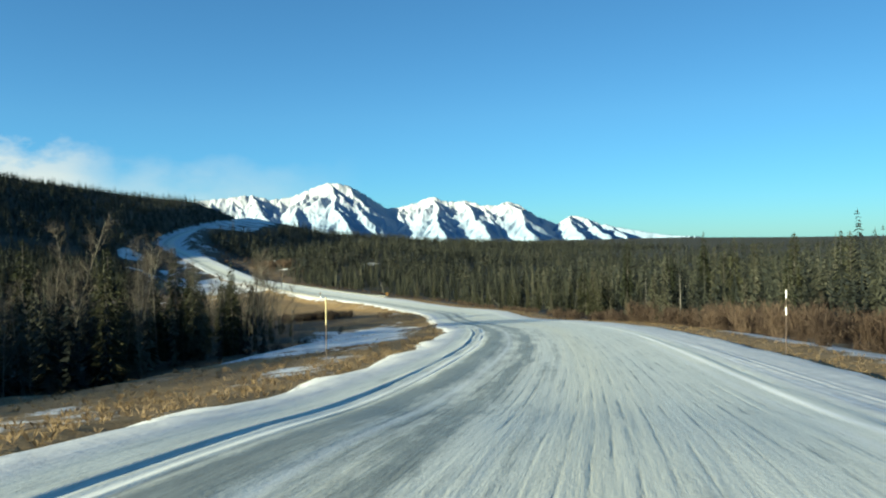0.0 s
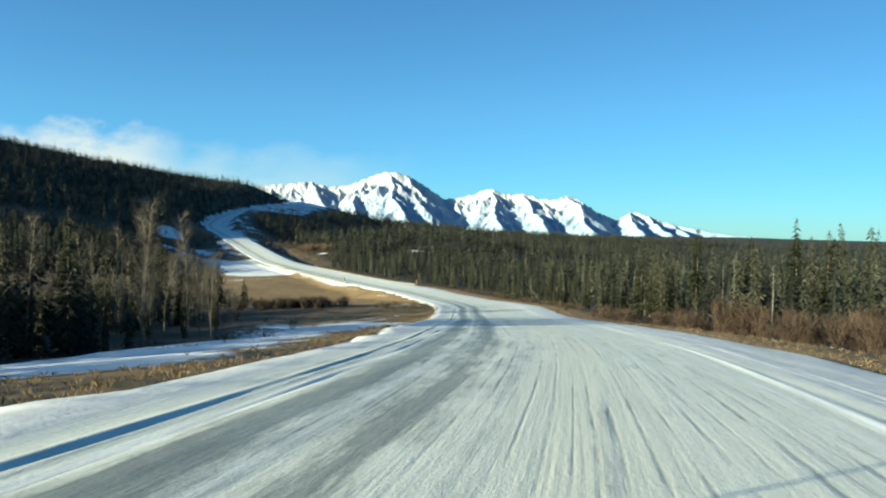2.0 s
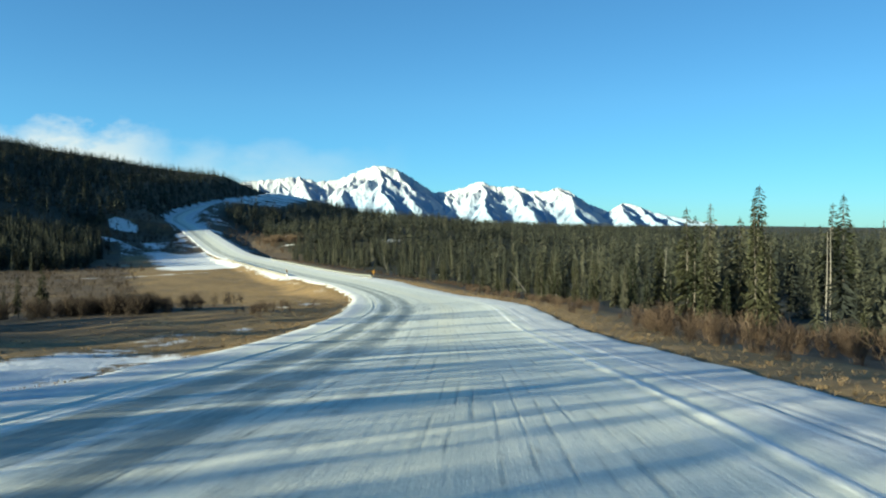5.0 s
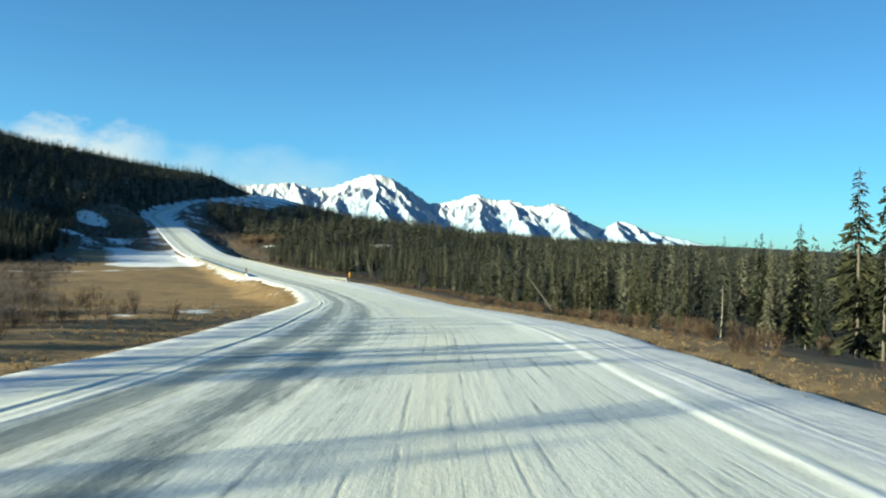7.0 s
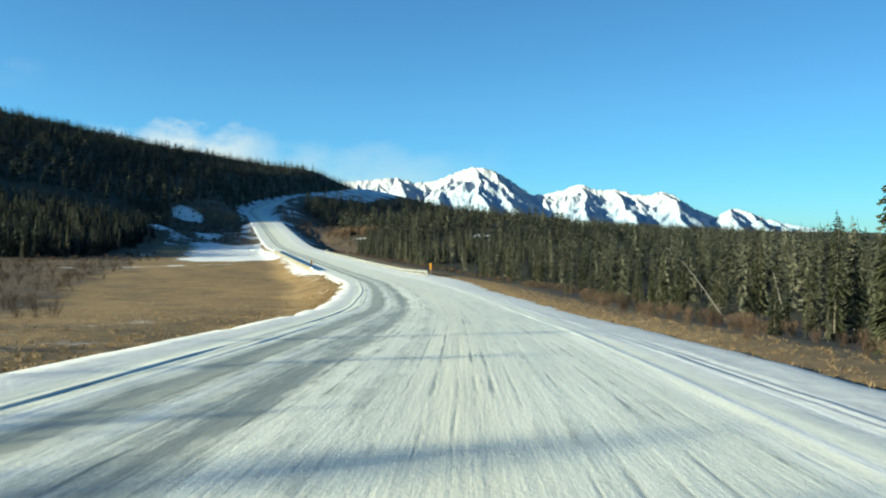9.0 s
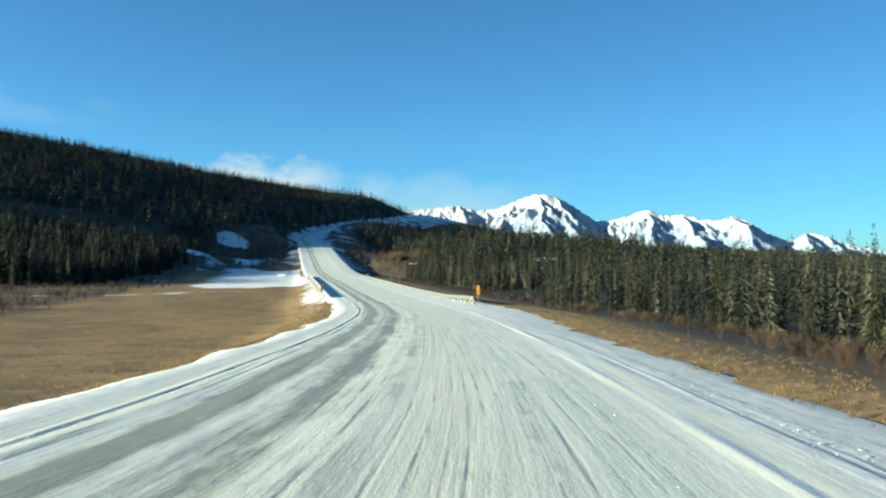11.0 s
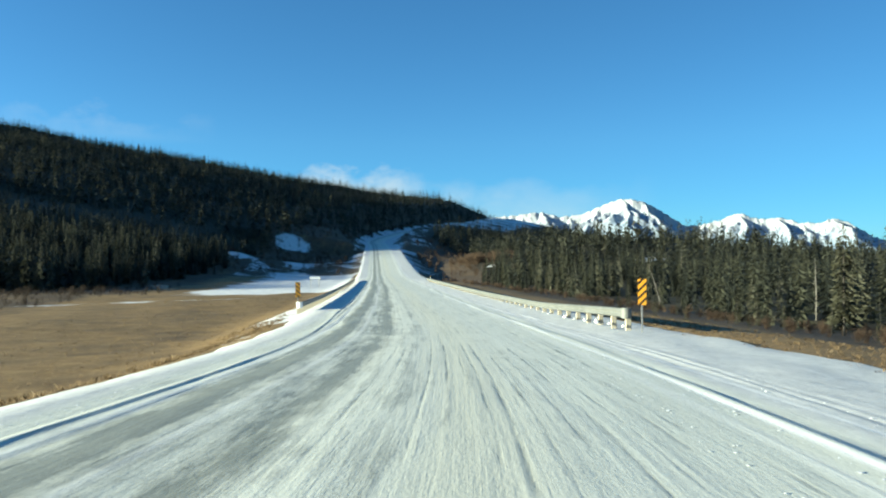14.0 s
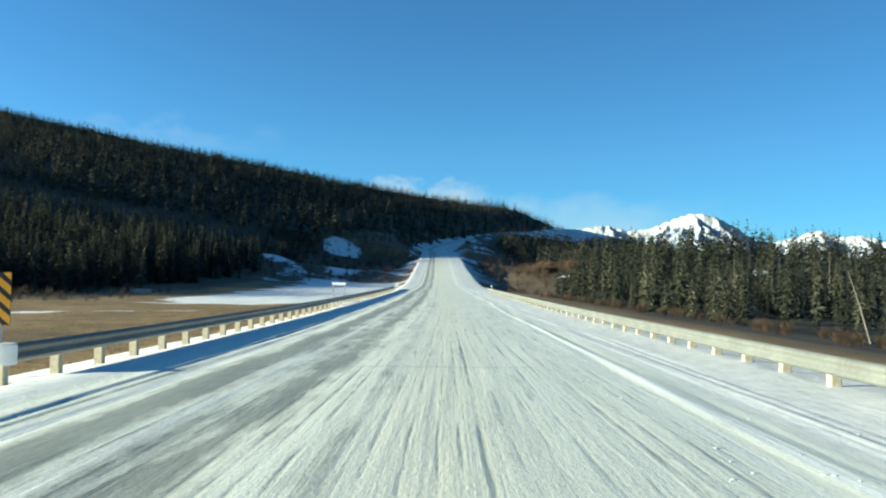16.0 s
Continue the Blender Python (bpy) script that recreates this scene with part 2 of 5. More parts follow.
def road_material():
    """Packed snow polished into icy wheel tracks; u runs across in metres, v along."""
    m, nt, b = material("packed snow on the road")
    uv = nt.nodes.new("ShaderNodeUVMap").outputs[0]
    sep = nt.nodes.new("ShaderNodeSeparateXYZ")
    nt.links.new(uv, sep.inputs[0])
    wob = noise_of(nt, spaced(nt, uv, (0.1, 0.02, 1)), 1.0, 2)
    u = math_node(nt, "ADD", sep.outputs[0], math_node(nt, "MULTIPLY", math_node(nt, "SUBTRACT", wob, 0.5), 0.8))
    fine = noise_of(nt, spaced(nt, uv, (3.0, 0.16, 1)), 1.0, 6, 0.6)
    wide = noise_of(nt, spaced(nt, uv, (1.0, 0.04, 1)), 1.0, 4, 0.6)
    blotch = noise_of(nt, spaced(nt, uv, (1.3, 0.22, 1)), 1.0, 6, 0.62)
    grit = noise_of(nt, spaced(nt, uv, (11.0, 1.6, 1)), 1.0, 5, 0.65)
    crumb = noise_of(nt, spaced(nt, uv, (17.0, 10.0, 1)), 1.0, 3, 0.6)
    patch = noise_of(nt, spaced(nt, uv, (0.5, 0.10, 1)), 1.0, 4, 0.6)
    tread = noise_of(nt, spaced(nt, uv, (2.5, 0.35, 1)), 1.0, 3, 0.6)

    def band(centre, half, power):
        d = math_node(nt, "DIVIDE", math_node(nt, "ABSOLUTE", math_node(nt, "SUBTRACT", u, centre)), half)
        return math_node(nt, "MULTIPLY", math_node(nt, "SUBTRACT", 1.0, d, True), power)

    def off(value, gain):
        return math_node(nt, "MULTIPLY", math_node(nt, "SUBTRACT", value, 0.5), gain)

    def total(*terms):
        s = terms[0]
        for t in terms[1:]:
            s = math_node(nt, "ADD", s, t)
        return s

    streak = noise_of(nt, spaced(nt, uv, (4.2, 0.09, 1)), 1.0, 5, 0.62)
    scuff = noise_of(nt, spaced(nt, uv, (2.2, 0.5, 1)), 1.0, 5, 0.65)
    ruts = total(*[band(c, h, p) for c, h, p in ((-4.5, 0.55, 1.15), (-2.85, 0.6, 0.85), (-1.35, 0.4, 0.4), (0.95, 0.4, 0.16), (2.2, 0.4, 0.16), (-3.7, 2.9, 0.75))])
    ruts = math_node(nt, "MULTIPLY", ruts, math_node(nt, "ADD", 0.1, math_node(nt, "ADD", blotch, math_node(nt, "MULTIPLY", scuff, 0.8))))
    # narrow tyre tracks with crumbling edges that come and go
    u_rut = u
    u = total(u, off(grit, 0.05), off(tread, 0.07))
    thin = total(*[band(c, h, p) for c, h, p in ((-0.55, 0.05, 1.2), (0.3, 0.055, 1.3), (0.62, 0.04, 0.9), (1.28, 0.05, 1.1), (1.95, 0.06, 1.3), (2.5, 0.05, 1.2), (2.72, 0.04, 1.0), (0.05, 0.045, 1.2), (-0.95, 0.045, 1.1), (1.6, 0.04, 1.0), (2.2, 0.04, 1.0), (3.0, 0.05, 1.0), (-0.2, 0.035, 0.9), (0.95, 0.04, 0.9), (-2.3, 0.05, 0.8), (-1.75, 0.06, 1.2), (-3.5, 0.05, 0.9), (-5.45, 0.06, 1.2), (-5.05, 0.05, 1.2), (-4.1, 0.06, 1.0), (-3.85, 0.05, 1.1), (-3.2, 0.05, 1.2), (-2.55, 0.06, 1.1), (-2.05, 0.05, 1.1))])
    u = u_rut
    thin = math_node(nt, "MULTIPLY", thin, math_node(nt, "MULTIPLY", math_node(nt, "SUBTRACT", total(patch, off(tread, 0.9), off(scuff, 0.8)), 0.43), 4.0, True))
    ice = total(off(wide, 0.35), off(fine, 0.9), off(streak, 1.2), off(blotch, 0.8), off(scuff, 1.2), off(grit, 0.9), off(crumb, 0.6), math_node(nt, "MULTIPLY", ruts, 0.72), -0.16)
    ice = math_node(nt, "MULTIPLY", ice, 1.15, True)
    track = math_node(nt, "MULTIPLY", total(band(-4.45, 0.42, 1.7), band(-2.85, 0.30, 0.8)), math_node(nt, "MULTIPLY", total(blotch, patch, -0.55), 1.6, True), True)
    ice = total(ice, math_node(nt, "MULTIPLY", track, 0.6))
    ice = total(ice, math_node(nt, "MULTIPLY", thin, 0.5))
    lump = noise_of(nt, spaced(nt, uv, (2.2, 1.5, 1)), 1.0, 5, 0.62)
    side = math_node(nt, "MULTIPLY", math_node(nt, "SUBTRACT", math_node(nt, "ABSOLUTE", math_node(nt, "ADD", sep.outputs[0], 1.2)), 4.9), 2.0, True)
    ice = math_node(nt, "MULTIPLY", ice, math_node(nt, "SUBTRACT", 1.0, math_node(nt, "MULTIPLY", side, 0.8)), True)
    packed = ramp(nt, total(math_node(nt, "MULTIPLY", fine, 0.36), math_node(nt, "MULTIPLY", streak, 0.18), math_node(nt, "MULTIPLY", grit, 0.22), math_node(nt, "MULTIPLY", crumb, 0.24)),
                  [(0.28, (0.56, 0.57, 0.505)), (0.52, (0.69, 0.70, 0.625)), (0.74, (0.82, 0.83, 0.76))])
    glaze = ramp(nt, total(math_node(nt, "MULTIPLY", grit, 0.5), math_node(nt, "MULTIPLY", blotch, 0.5)), [(0.3, (0.36, 0.372, 0.325)), (0.7, (0.19, 0.198, 0.168))])
    packed = mixed(nt, band(-0.2, 1.3, 0.35), packed, (0.74, 0.69, 0.50))
    col = mixed(nt, ice, packed, glaze)
    clean = ramp(nt, math_node(nt, "ADD", math_node(nt, "MULTIPLY", lump, 0.5), math_node(nt, "MULTIPLY", grit, 0.5)), [(0.3, (0.47, 0.48, 0.48)), (0.52, (0.62, 0.625, 0.62)), (0.7, (0.74, 0.74, 0.73))])
    col = mixed(nt, side, col, clean)
    # loose snow thrown up along the lane's edges
    drift = math_node(nt, "MULTIPLY", total(band(3.42, 0.14, 1.5), band(4.3, 0.10, 1.3), band(-5.15, 0.22, 0.8), band(2.95, 0.2, 0.5), band(-3.75, 0.15, 0.6)), math_node(nt, "ADD", 0.2, tread), True)
    nt.links.new(mixed(nt, drift, col, (0.86, 0.86, 0.84)), b.inputs["Base Color"])
    nt.links.new(math_node(nt, "SUBTRACT", 0.75, math_node(nt, "MULTIPLY", ice, 0.25)), b.inputs["Roughness"])
    b.inputs["Specular IOR Level"].default_value = 0.25
    bumped(nt, b, total(math_node(nt, "MULTIPLY", fine, 0.8), math_node(nt, "MULTIPLY", streak, 1.0), math_node(nt, "MULTIPLY", grit, 0.4), math_node(nt, "MULTIPLY", crumb, 0.45), math_node(nt, "MULTIPLY", thin, -0.35), math_node(nt, "MULTIPLY", math_node(nt, "MULTIPLY", side, lump), 2.2)), 0.34, 0.022)
    return m


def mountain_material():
    m, nt, b = material("mountain snow and rock with haze")
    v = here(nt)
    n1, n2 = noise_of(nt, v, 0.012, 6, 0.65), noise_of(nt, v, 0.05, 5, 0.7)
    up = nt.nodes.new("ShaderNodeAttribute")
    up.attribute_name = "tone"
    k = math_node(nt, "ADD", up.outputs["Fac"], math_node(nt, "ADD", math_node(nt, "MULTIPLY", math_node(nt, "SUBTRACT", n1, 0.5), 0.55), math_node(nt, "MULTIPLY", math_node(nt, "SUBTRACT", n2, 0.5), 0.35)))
    # distance haze put into the colour: bluer towards the foot, snow dulled above
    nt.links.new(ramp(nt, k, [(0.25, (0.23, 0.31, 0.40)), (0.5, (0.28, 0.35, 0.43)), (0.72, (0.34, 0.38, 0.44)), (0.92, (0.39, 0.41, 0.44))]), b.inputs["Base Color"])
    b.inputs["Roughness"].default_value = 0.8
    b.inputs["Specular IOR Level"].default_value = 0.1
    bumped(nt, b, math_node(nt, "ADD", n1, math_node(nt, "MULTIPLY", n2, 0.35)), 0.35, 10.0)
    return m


M_GROUND, M_ROAD, M_MOUNTAIN = ground_material(), road_material(), mountain_material()


# ---------------------------------------------------------------- mesh helpers
def mesh_of(name, verts, tris, mat, tone=None, smooth=False):
    """A mesh from arrays of places and triangles (or quads)."""
    verts, tris = np.asarray(verts, np.float32), np.asarray(tris, np.int32)
    me = bpy.data.meshes.new(name)
    n, k = tris.shape
    me.vertices.add(len(verts))
    me.vertices.foreach_set("co", verts.ravel())
    me.loops.add(n * k)
    me.loops.foreach_set("vertex_index", tris.ravel())
    me.polygons.add(n)
    me.polygons.foreach_set("loop_start", np.arange(0, n * k, k, dtype=np.int32))
    if smooth:
        me.polygons.foreach_set("use_smooth", np.ones(n, bool))
    if tone is not None:
        at = me.attributes.new("tone", "FLOAT", "POINT")
        at.data.foreach_set("value", np.asarray(tone, np.float32))
    me.update(calc_edges=True)
    me.materials.append(mat)
    return me


def part(name, bm, mat, parent, label=""):
    me = bpy.data.meshes.new(name)
    bm.to_mesh(me)
    bm.free()
    me.materials.append(mat)
    ob = new(name, me)
    ob.parent = parent
    return tagged(ob, label)


def array_part(name, verts, tris, mat, parent, label=""):
    ob = new(name, mesh_of(name, verts, tris, mat))
    ob.parent = parent
    return tagged(ob, label)


def box(bm, size, at=(0, 0, 0), turn=None, bevel=0.0):
    m = Matrix.Translation(at) @ (turn or Matrix()) @ Matrix.Diagonal((*size, 1))
    made = bmesh.ops.create_cube(bm, size=1, matrix=m)
    if bevel:
        edges = list({e for v in made["verts"] for e in v.link_edges})
        bmesh.ops.bevel(bm, geom=edges, offset=bevel, segments=2, affect="EDGES")


def tube(p, q, r0, r1, sides=5):
    """A tapered stick as arrays."""
    p, q = np.array(p, float), np.array(q, float)
    w = q - p
    w /= np.linalg.norm(w) + 1e-9
    a = np.cross(w, (0.0, 0.0, 1.0) if abs(w[2]) < 0.9 else (1.0, 0.0, 0.0))
    a /= np.linalg.norm(a)
    c = np.cross(w, a)
    ang = np.arange(sides) * 2 * math.pi / sides
    ring = np.outer(np.cos(ang), a) + np.outer(np.sin(ang), c)
    v = np.vstack([p + ring * r0, q + ring * r1])
    i = np.arange(sides)
    j = (i + 1) % sides
    t = np.vstack([np.c_[i, j, j + sides], np.c_[i, j + sides, i + sides]])
    return v, t


def joined(pieces):
    vs, ts, n = [], [], 0
    for v, t in pieces:
        vs.append(v)
        ts.append(np.asarray(t) + n)
        n += len(v)
    return np.vstack(vs), np.vstack(ts)


# ---------------------------------------------------------------- the lie of the land
ROAD_LINE = np.array([
    (-150, -320, 17.3), (-116, -276, 13.5), (-77.6, -226.4, 9.4), (-69, -215.4, 8.0), (-60.6, -203.8, 6.8), (-52.9, -191.9, 5.7),
    (-45.6, -179.4, 4.45), (-37, -162.5, 2.7), (-28.7, -144.4, 0.8), (-23.1, -131.2, -0.4), (-17.4, -118.2, -1.2), (-14.8, -111.6, -1.5),
    (-8.6, -92, -2.8), (-3.1, -72.6, -4.1), (0, -58.3, -4.7), (2.8, -42, -5.33), (5.2, -25.1, -5.9), (6.6, -7.4, -6.45), (7.1, 12, -6.7),
    (7.5, 40, -6.9), (7.9, 80, -6.95), (8.1, 120, -6.9), (8.3, 170, -6.4), (8.4, 223, -3.7), (8.5, 313, 2.6), (8, 380, 7.2), (7, 420, 10.2),
    (13, 480, 15), (35, 560, 23), (75, 660, 32), (120, 760, 40), (155, 830, 42), (200, 900, 38), (260, 1000, 28)])


def spline(p, step):
    """Catmull-Rom through the rows of p, at about even steps."""
    out = []
    q = np.vstack([2 * p[0] - p[1], p, 2 * p[-1] - p[-2]])
    for i in range(1, len(q) - 2):
        n = max(2, int(np.linalg.norm(q[i + 1] - q[i]) / step))
        for t in np.arange(n) / n:
            out.append(0.5 * (2 * q[i] + (q[i + 1] - q[i - 1]) * t + (2 * q[i - 1] - 5 * q[i] + 4 * q[i + 1] - q[i + 2]) * t * t
                              + (3 * q[i] - q[i - 1] - 3 * q[i + 1] + q[i + 2]) * t ** 3))
    out.append(q[-2])
    return np.array(out)


ROAD = spline(ROAD_LINE, 1.2)
for _ in range(10):
    ROAD[1:-1] = ROAD[1:-1] * 0.5 + (ROAD[:-2] + ROAD[2:]) * 0.25
R_WAY = np.gradient(ROAD[:, :2], axis=0)
R_WAY /= np.linalg.norm(R_WAY, axis=1)[:, None]
R_RIGHT = np.c_[R_WAY[:, 1], -R_WAY[:, 0]]
R_S = np.r_[0, np.cumsum(np.linalg.norm(np.diff(ROAD[:, :2], axis=0), axis=1))]


def by_road(x, y):
    """For each place: how far right of the driven line it lies, the road's height there and the distance along it."""
    x, y = np.atleast_1d(np.asarray(x, float)), np.atleast_1d(np.asarray(y, float))
    d, z, s = np.empty_like(x), np.empty_like(x), np.empty_like(x)
    for a in range(0, len(x), 4000):
        b = slice(a, a + 4000)
        dx, dy = x[b, None] - ROAD[None, :, 0], y[b, None] - ROAD[None, :, 1]
        i = np.argmin(dx * dx + dy * dy, axis=1)
        k = np.arange(len(i))
        d[b] = dx[k, i] * R_RIGHT[i, 0] + dy[k, i] * R_RIGHT[i, 1]
        end = (i == 0) | (i == len(ROAD) - 1)
        r = np.hypot(dx[k, i], dy[k, i])
        d[b] = np.where(end, np.sign(d[b]) * r, d[b])
        z[b], s[b] = ROAD[i, 2], R_S[i]
    return d, z, s


def smooth(a, b, x):
    t = np.clip((np.asarray(x, float) - a) / (b - a), 0, 1)
    return t * t * (3 - 2 * t)


def right_edge(y):
    return 5.95 + 1.85 * smooth(-55, -15, y)


def left_edge(y):
    """Where the snowy shoulder ends on the left."""
    return np.interp(y, [-230, -205, -182, -166, -130, -95, -60, -30, 2, 14], [-6.9, -6.9, -7.1, -8.4, -7.6, -7.6, -7.3, -6.9, -7.3, -8.1])


def lane_shift(y):
    """How far the left lane's tracks lie from their usual place."""
    return np.interp(y, [-230, -200, -180, -163, -130, -100, -60, -30, 10, 120], [0.8, 0.8, 0.2, -0.4, -0.1, 0.1, 0.25, 0.55, 0.55, 0.55])



def waves(x, y, size, seed):
    """Cheap smooth unevenness, about -1 to 1."""
    rng = np.random.RandomState(seed)
    z = 0
    for k in range(6):
        a, f, p = rng.uniform(0, 6.283), rng.uniform(0.6, 1.7) / size, rng.uniform(0, 6.283)
        z = z + np.sin((x * np.cos(a) + y * np.sin(a)) * f * 6.283 + p)
    return z / 3.2


def natural(x, y):
    left = np.interp(y, [-5000, -330, -226, -160, -120, -92, -64, -21, 60, 130, 200, 300, 420, 900, 5000],
                     [60, 14, 7, 0.9, -1.2, -2.6, -5.2, -8.2, -8.2, -8.0, -7.2, -3, 6, 20, 20])
    left = left + 0.03 * np.clip(-x - 60, 0, 400)
    right = np.interp(y, [-5000, -330, -226, -180, -122, -80, -40, 40, 250, 500, 900, 5000],
                      [60, 13.5, 6.4, 1.6, -4, -7.4, -9, -10, -9, -4, 4, 4])
    rx = np.interp(y, ROAD[:, 1], ROAD[:, 0])
    k = smooth(-14, 14, x - rx)
    z = left * (1 - k) + right * k
    z = z + 13.5 * np.exp(-((x - 112) ** 2 + (y - 268) ** 2) / 6400)
    z = z + 18 * np.exp(-((x - 240) ** 2 / 2 / 100 ** 2 + (y - 745) ** 2 / 2 / 120 ** 2))
    hill = -2 - (0.165 + 0.025 * smooth(260, 420, y)) * (np.maximum(np.maximum(x, -800), -0.62 * np.maximum(y, 0) - 40) + 45) + 0.14 * (np.minimum(y, 830) - 230) - 0.12 * np.maximum(y - 830, 0)
    hill = hill + 2.0 * smooth(200, 330, y) + 2.0 * waves(x, y, 160, 4) + 8 * np.exp(-((x - 85) / 120) ** 2 - ((y - 800) / 160) ** 2)
    # steep snow-covered cut banks at the foot of the hill
    hill = hill - 6.5 * smooth(326, 317, y) * smooth(225, 262, y) * smooth(-66, -48, x) + 1.8 * smooth(-32, -41, x) * smooth(-120, -60, x) * smooth(221, 229, y) * smooth(250, 233, y)
    top = np.maximum(z, hill)
    z = top + 1.5 * np.exp(-np.abs(z - hill) / 4)
    fade = smooth(1300, 2600, np.hypot(x, y))
    z = z * (1 - fade) - fade * 75
    return z + np.where(y < -110, 0.2, 0.07) * waves(x, y, 9, 1) + np.where(y < -110, 0.4, 0.2) * waves(x, y, 38, 2)


def land(x, y):
    """The height of the ground sheet."""
    x, y = np.asarray(x, float).ravel(), np.asarray(y, float).ravel()
    g = natural(x, y)
    near = (np.abs(x) < 420) & (y > -400) & (y < 1080)
    d, zr, s = by_road(x[near], y[near])
    e = np.where(d > 0, d - right_edge(y[near]), left_edge(y[near]) - d)
    up, down = zr - 0.1 + 0.6 * np.maximum(e - 1.5, 0), zr - 0.1 - np.where(d > 0, -0.03 + 0.015 * np.maximum(e, 0) + (0.10 + 0.28 * smooth(340, 420, y[near])) * np.maximum(e - 3, 0), 0.34 * np.maximum(e, 0) * smooth(-165, -140, y[near]) + (0.09 * np.clip(e, 0, 11) + 0.34 * np.maximum(e - 11, 0)) * (1 - smooth(-165, -140, y[near])))
    # steep bank below the right shoulder past the rail
    k = smooth(112, 140, y[near]) * (1 - smooth(350, 400, y[near])) * (d > 0)
    down = down * (1 - k) + k * (zr - 0.1 - 0.45 * np.clip(e - 0.6, 0, 6.0) - 0.04 * np.maximum(e - 6.6, 0))
    z = np.clip(g[near], down, up)
    g[near] = np.where(e < 0, zr - 0.35, np.where(e < 60, z, g[near]))
    return g


def lines(spans):
    out = []
    for a, b, step in spans:
        out.append(np.arange(a, b, step))
    out.append([spans[-1][1]])
    return np.concatenate(out)


GX = lines([(-4900, -1000, 260), (-1000, -400, 30), (-400, -130, 9), (-130, 45, 1.8), (45, 150, 3.5), (150, 500, 20), (500, 1000, 40), (1000, 4900, 260)])
GY = lines([(-4900, -1000, 260), (-1000, -330, 40), (-330, -236, 5), (-236, 140, 1.8), (140, 440, 3.0), (440, 720, 4), (720, 1000, 9), (1000, 1500, 40), (1500, 4900, 260)])
gx, gy = np.meshgrid(GX, GY)
gx, gy = gx.ravel(), gy.ravel()
gz = land(gx, gy)
nx, ny = len(GX), len(GY)
cell = (np.arange(ny - 1)[:, None] * nx + np.arange(nx - 1)[None, :]).ravel()
ground_me = mesh_of("ground", np.c_[gx, gy, gz], np.c_[cell, cell + 1, cell + nx + 1, cell + nx], M_GROUND, smooth=True)


def cover(x, y):
    """How snowy and how brushy the ground is."""
    d, zr, s = by_road(np.clip(x, -400, 400), np.clip(y, -400, 1080))
    e = np.where(d > 0, d - right_edge(y), left_edge(y) - d)
    snow = 0.12 + 0.10 * waves(x, y, 14, 7)
    # drifted hollow beside the aspens
    snow = snow + (0.62 + 0.3 * waves(x, y, 9, 17)) * np.exp(-((d + 16.5 + 2.5 * smooth(-182, -194, y)) / 7.0) ** 4) * smooth(-194, -180, y) * (1 - smooth(-139, -128, y))
    # snow lying between the tussocks
    snow = snow + 0.55 * np.clip(waves(x, y * 0.5, 5, 61), 0, 1) * np.exp(-((e - 4.5) / 3.2) ** 2) * (d < 0) * (1 - smooth(-62, -52, y))
    snow = snow + 0.45 * np.clip(waves(x, y, 5, 62), 0, 1) * np.exp(-((e - 6) / 5) ** 2) * (d < 0) * (1 - smooth(-190, -180, y))
    # snowy bank below the left shoulder and the cleared strip before the spruces
    snow = snow + 0.24 * np.exp(-((e - 2.2) / 1.3) ** 2) * (d < 0) * smooth(-48, -38, y) * (1 - smooth(8, 16, y))
    strip = smooth(-27, -20, x + 2 * waves(x, y, 12, 72)) * smooth(76 + 0.16 * (x + 30), 80 + 0.16 * (x + 30), y) * (1 - smooth(165, 200, y)) * (d < -9)
    line = np.exp(-((y - 62 - 0.3 * (x + 20)) / 2.0) ** 2) * smooth(-54, -44, x) * (d < -10) * (0.75 + 0.5 * waves(x, y, 6, 73))
    snow = snow + 0.8 * strip + 0.6 * line
    # shaded cuttings and cleared verge far up the road: patchy snow, thinned to darken the shade
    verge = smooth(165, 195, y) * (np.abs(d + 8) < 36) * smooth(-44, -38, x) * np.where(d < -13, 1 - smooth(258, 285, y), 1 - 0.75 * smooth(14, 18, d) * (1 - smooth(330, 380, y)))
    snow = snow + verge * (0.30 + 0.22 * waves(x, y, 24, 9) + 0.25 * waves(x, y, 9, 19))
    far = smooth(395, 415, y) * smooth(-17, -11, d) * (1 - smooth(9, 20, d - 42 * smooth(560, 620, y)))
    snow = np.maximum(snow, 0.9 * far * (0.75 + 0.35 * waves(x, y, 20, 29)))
    for cx, cy, r in ((-35.5, 322, 4.0), (-31.5, 320.5, 4.2), (-27.5, 319, 3.2), (-41, 227, 2.6), (-38, 225.5, 2.4), (92, 205, 5), (44, 224, 3), (56, 292, 5)):
        snow = snow + 0.9 * np.exp(-((x - cx) ** 2 + (y - cy) ** 2) / r ** 2)
    snow = snow + 0.5 * smooth(0.5, -0.5, e) * 0.5
    snow = snow + 0.7 * np.exp(-((d - 10.5) / 1.6) ** 2) * smooth(-224, -214, y) * (1 - smooth(-195, -188, y))
    snow = snow + 0.9 * (d < 0) * smooth(2.2, 1.2, e) * smooth(4, 14, y) * (y < 135) * (0.55 + 0.45 * waves(x, y, 3, 71))
    brush = np.clip(0.12 + 0.8 * smooth(4.5, 9, d - right_edge(y)) + smooth(0.5, -1.5, x - np.interp(y, [-110, -77, -40, 0, 100], [-30, -25.5, -30, -33.5, -34]) - 1.6 * waves(x, y, 13, 44)) * smooth(-115, -90, y) + smooth(-20, -27, d) * (y < -95) + smooth(170, 200, y), 0, 1)
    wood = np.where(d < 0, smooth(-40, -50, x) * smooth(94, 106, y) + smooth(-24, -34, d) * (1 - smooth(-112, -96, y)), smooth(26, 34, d))
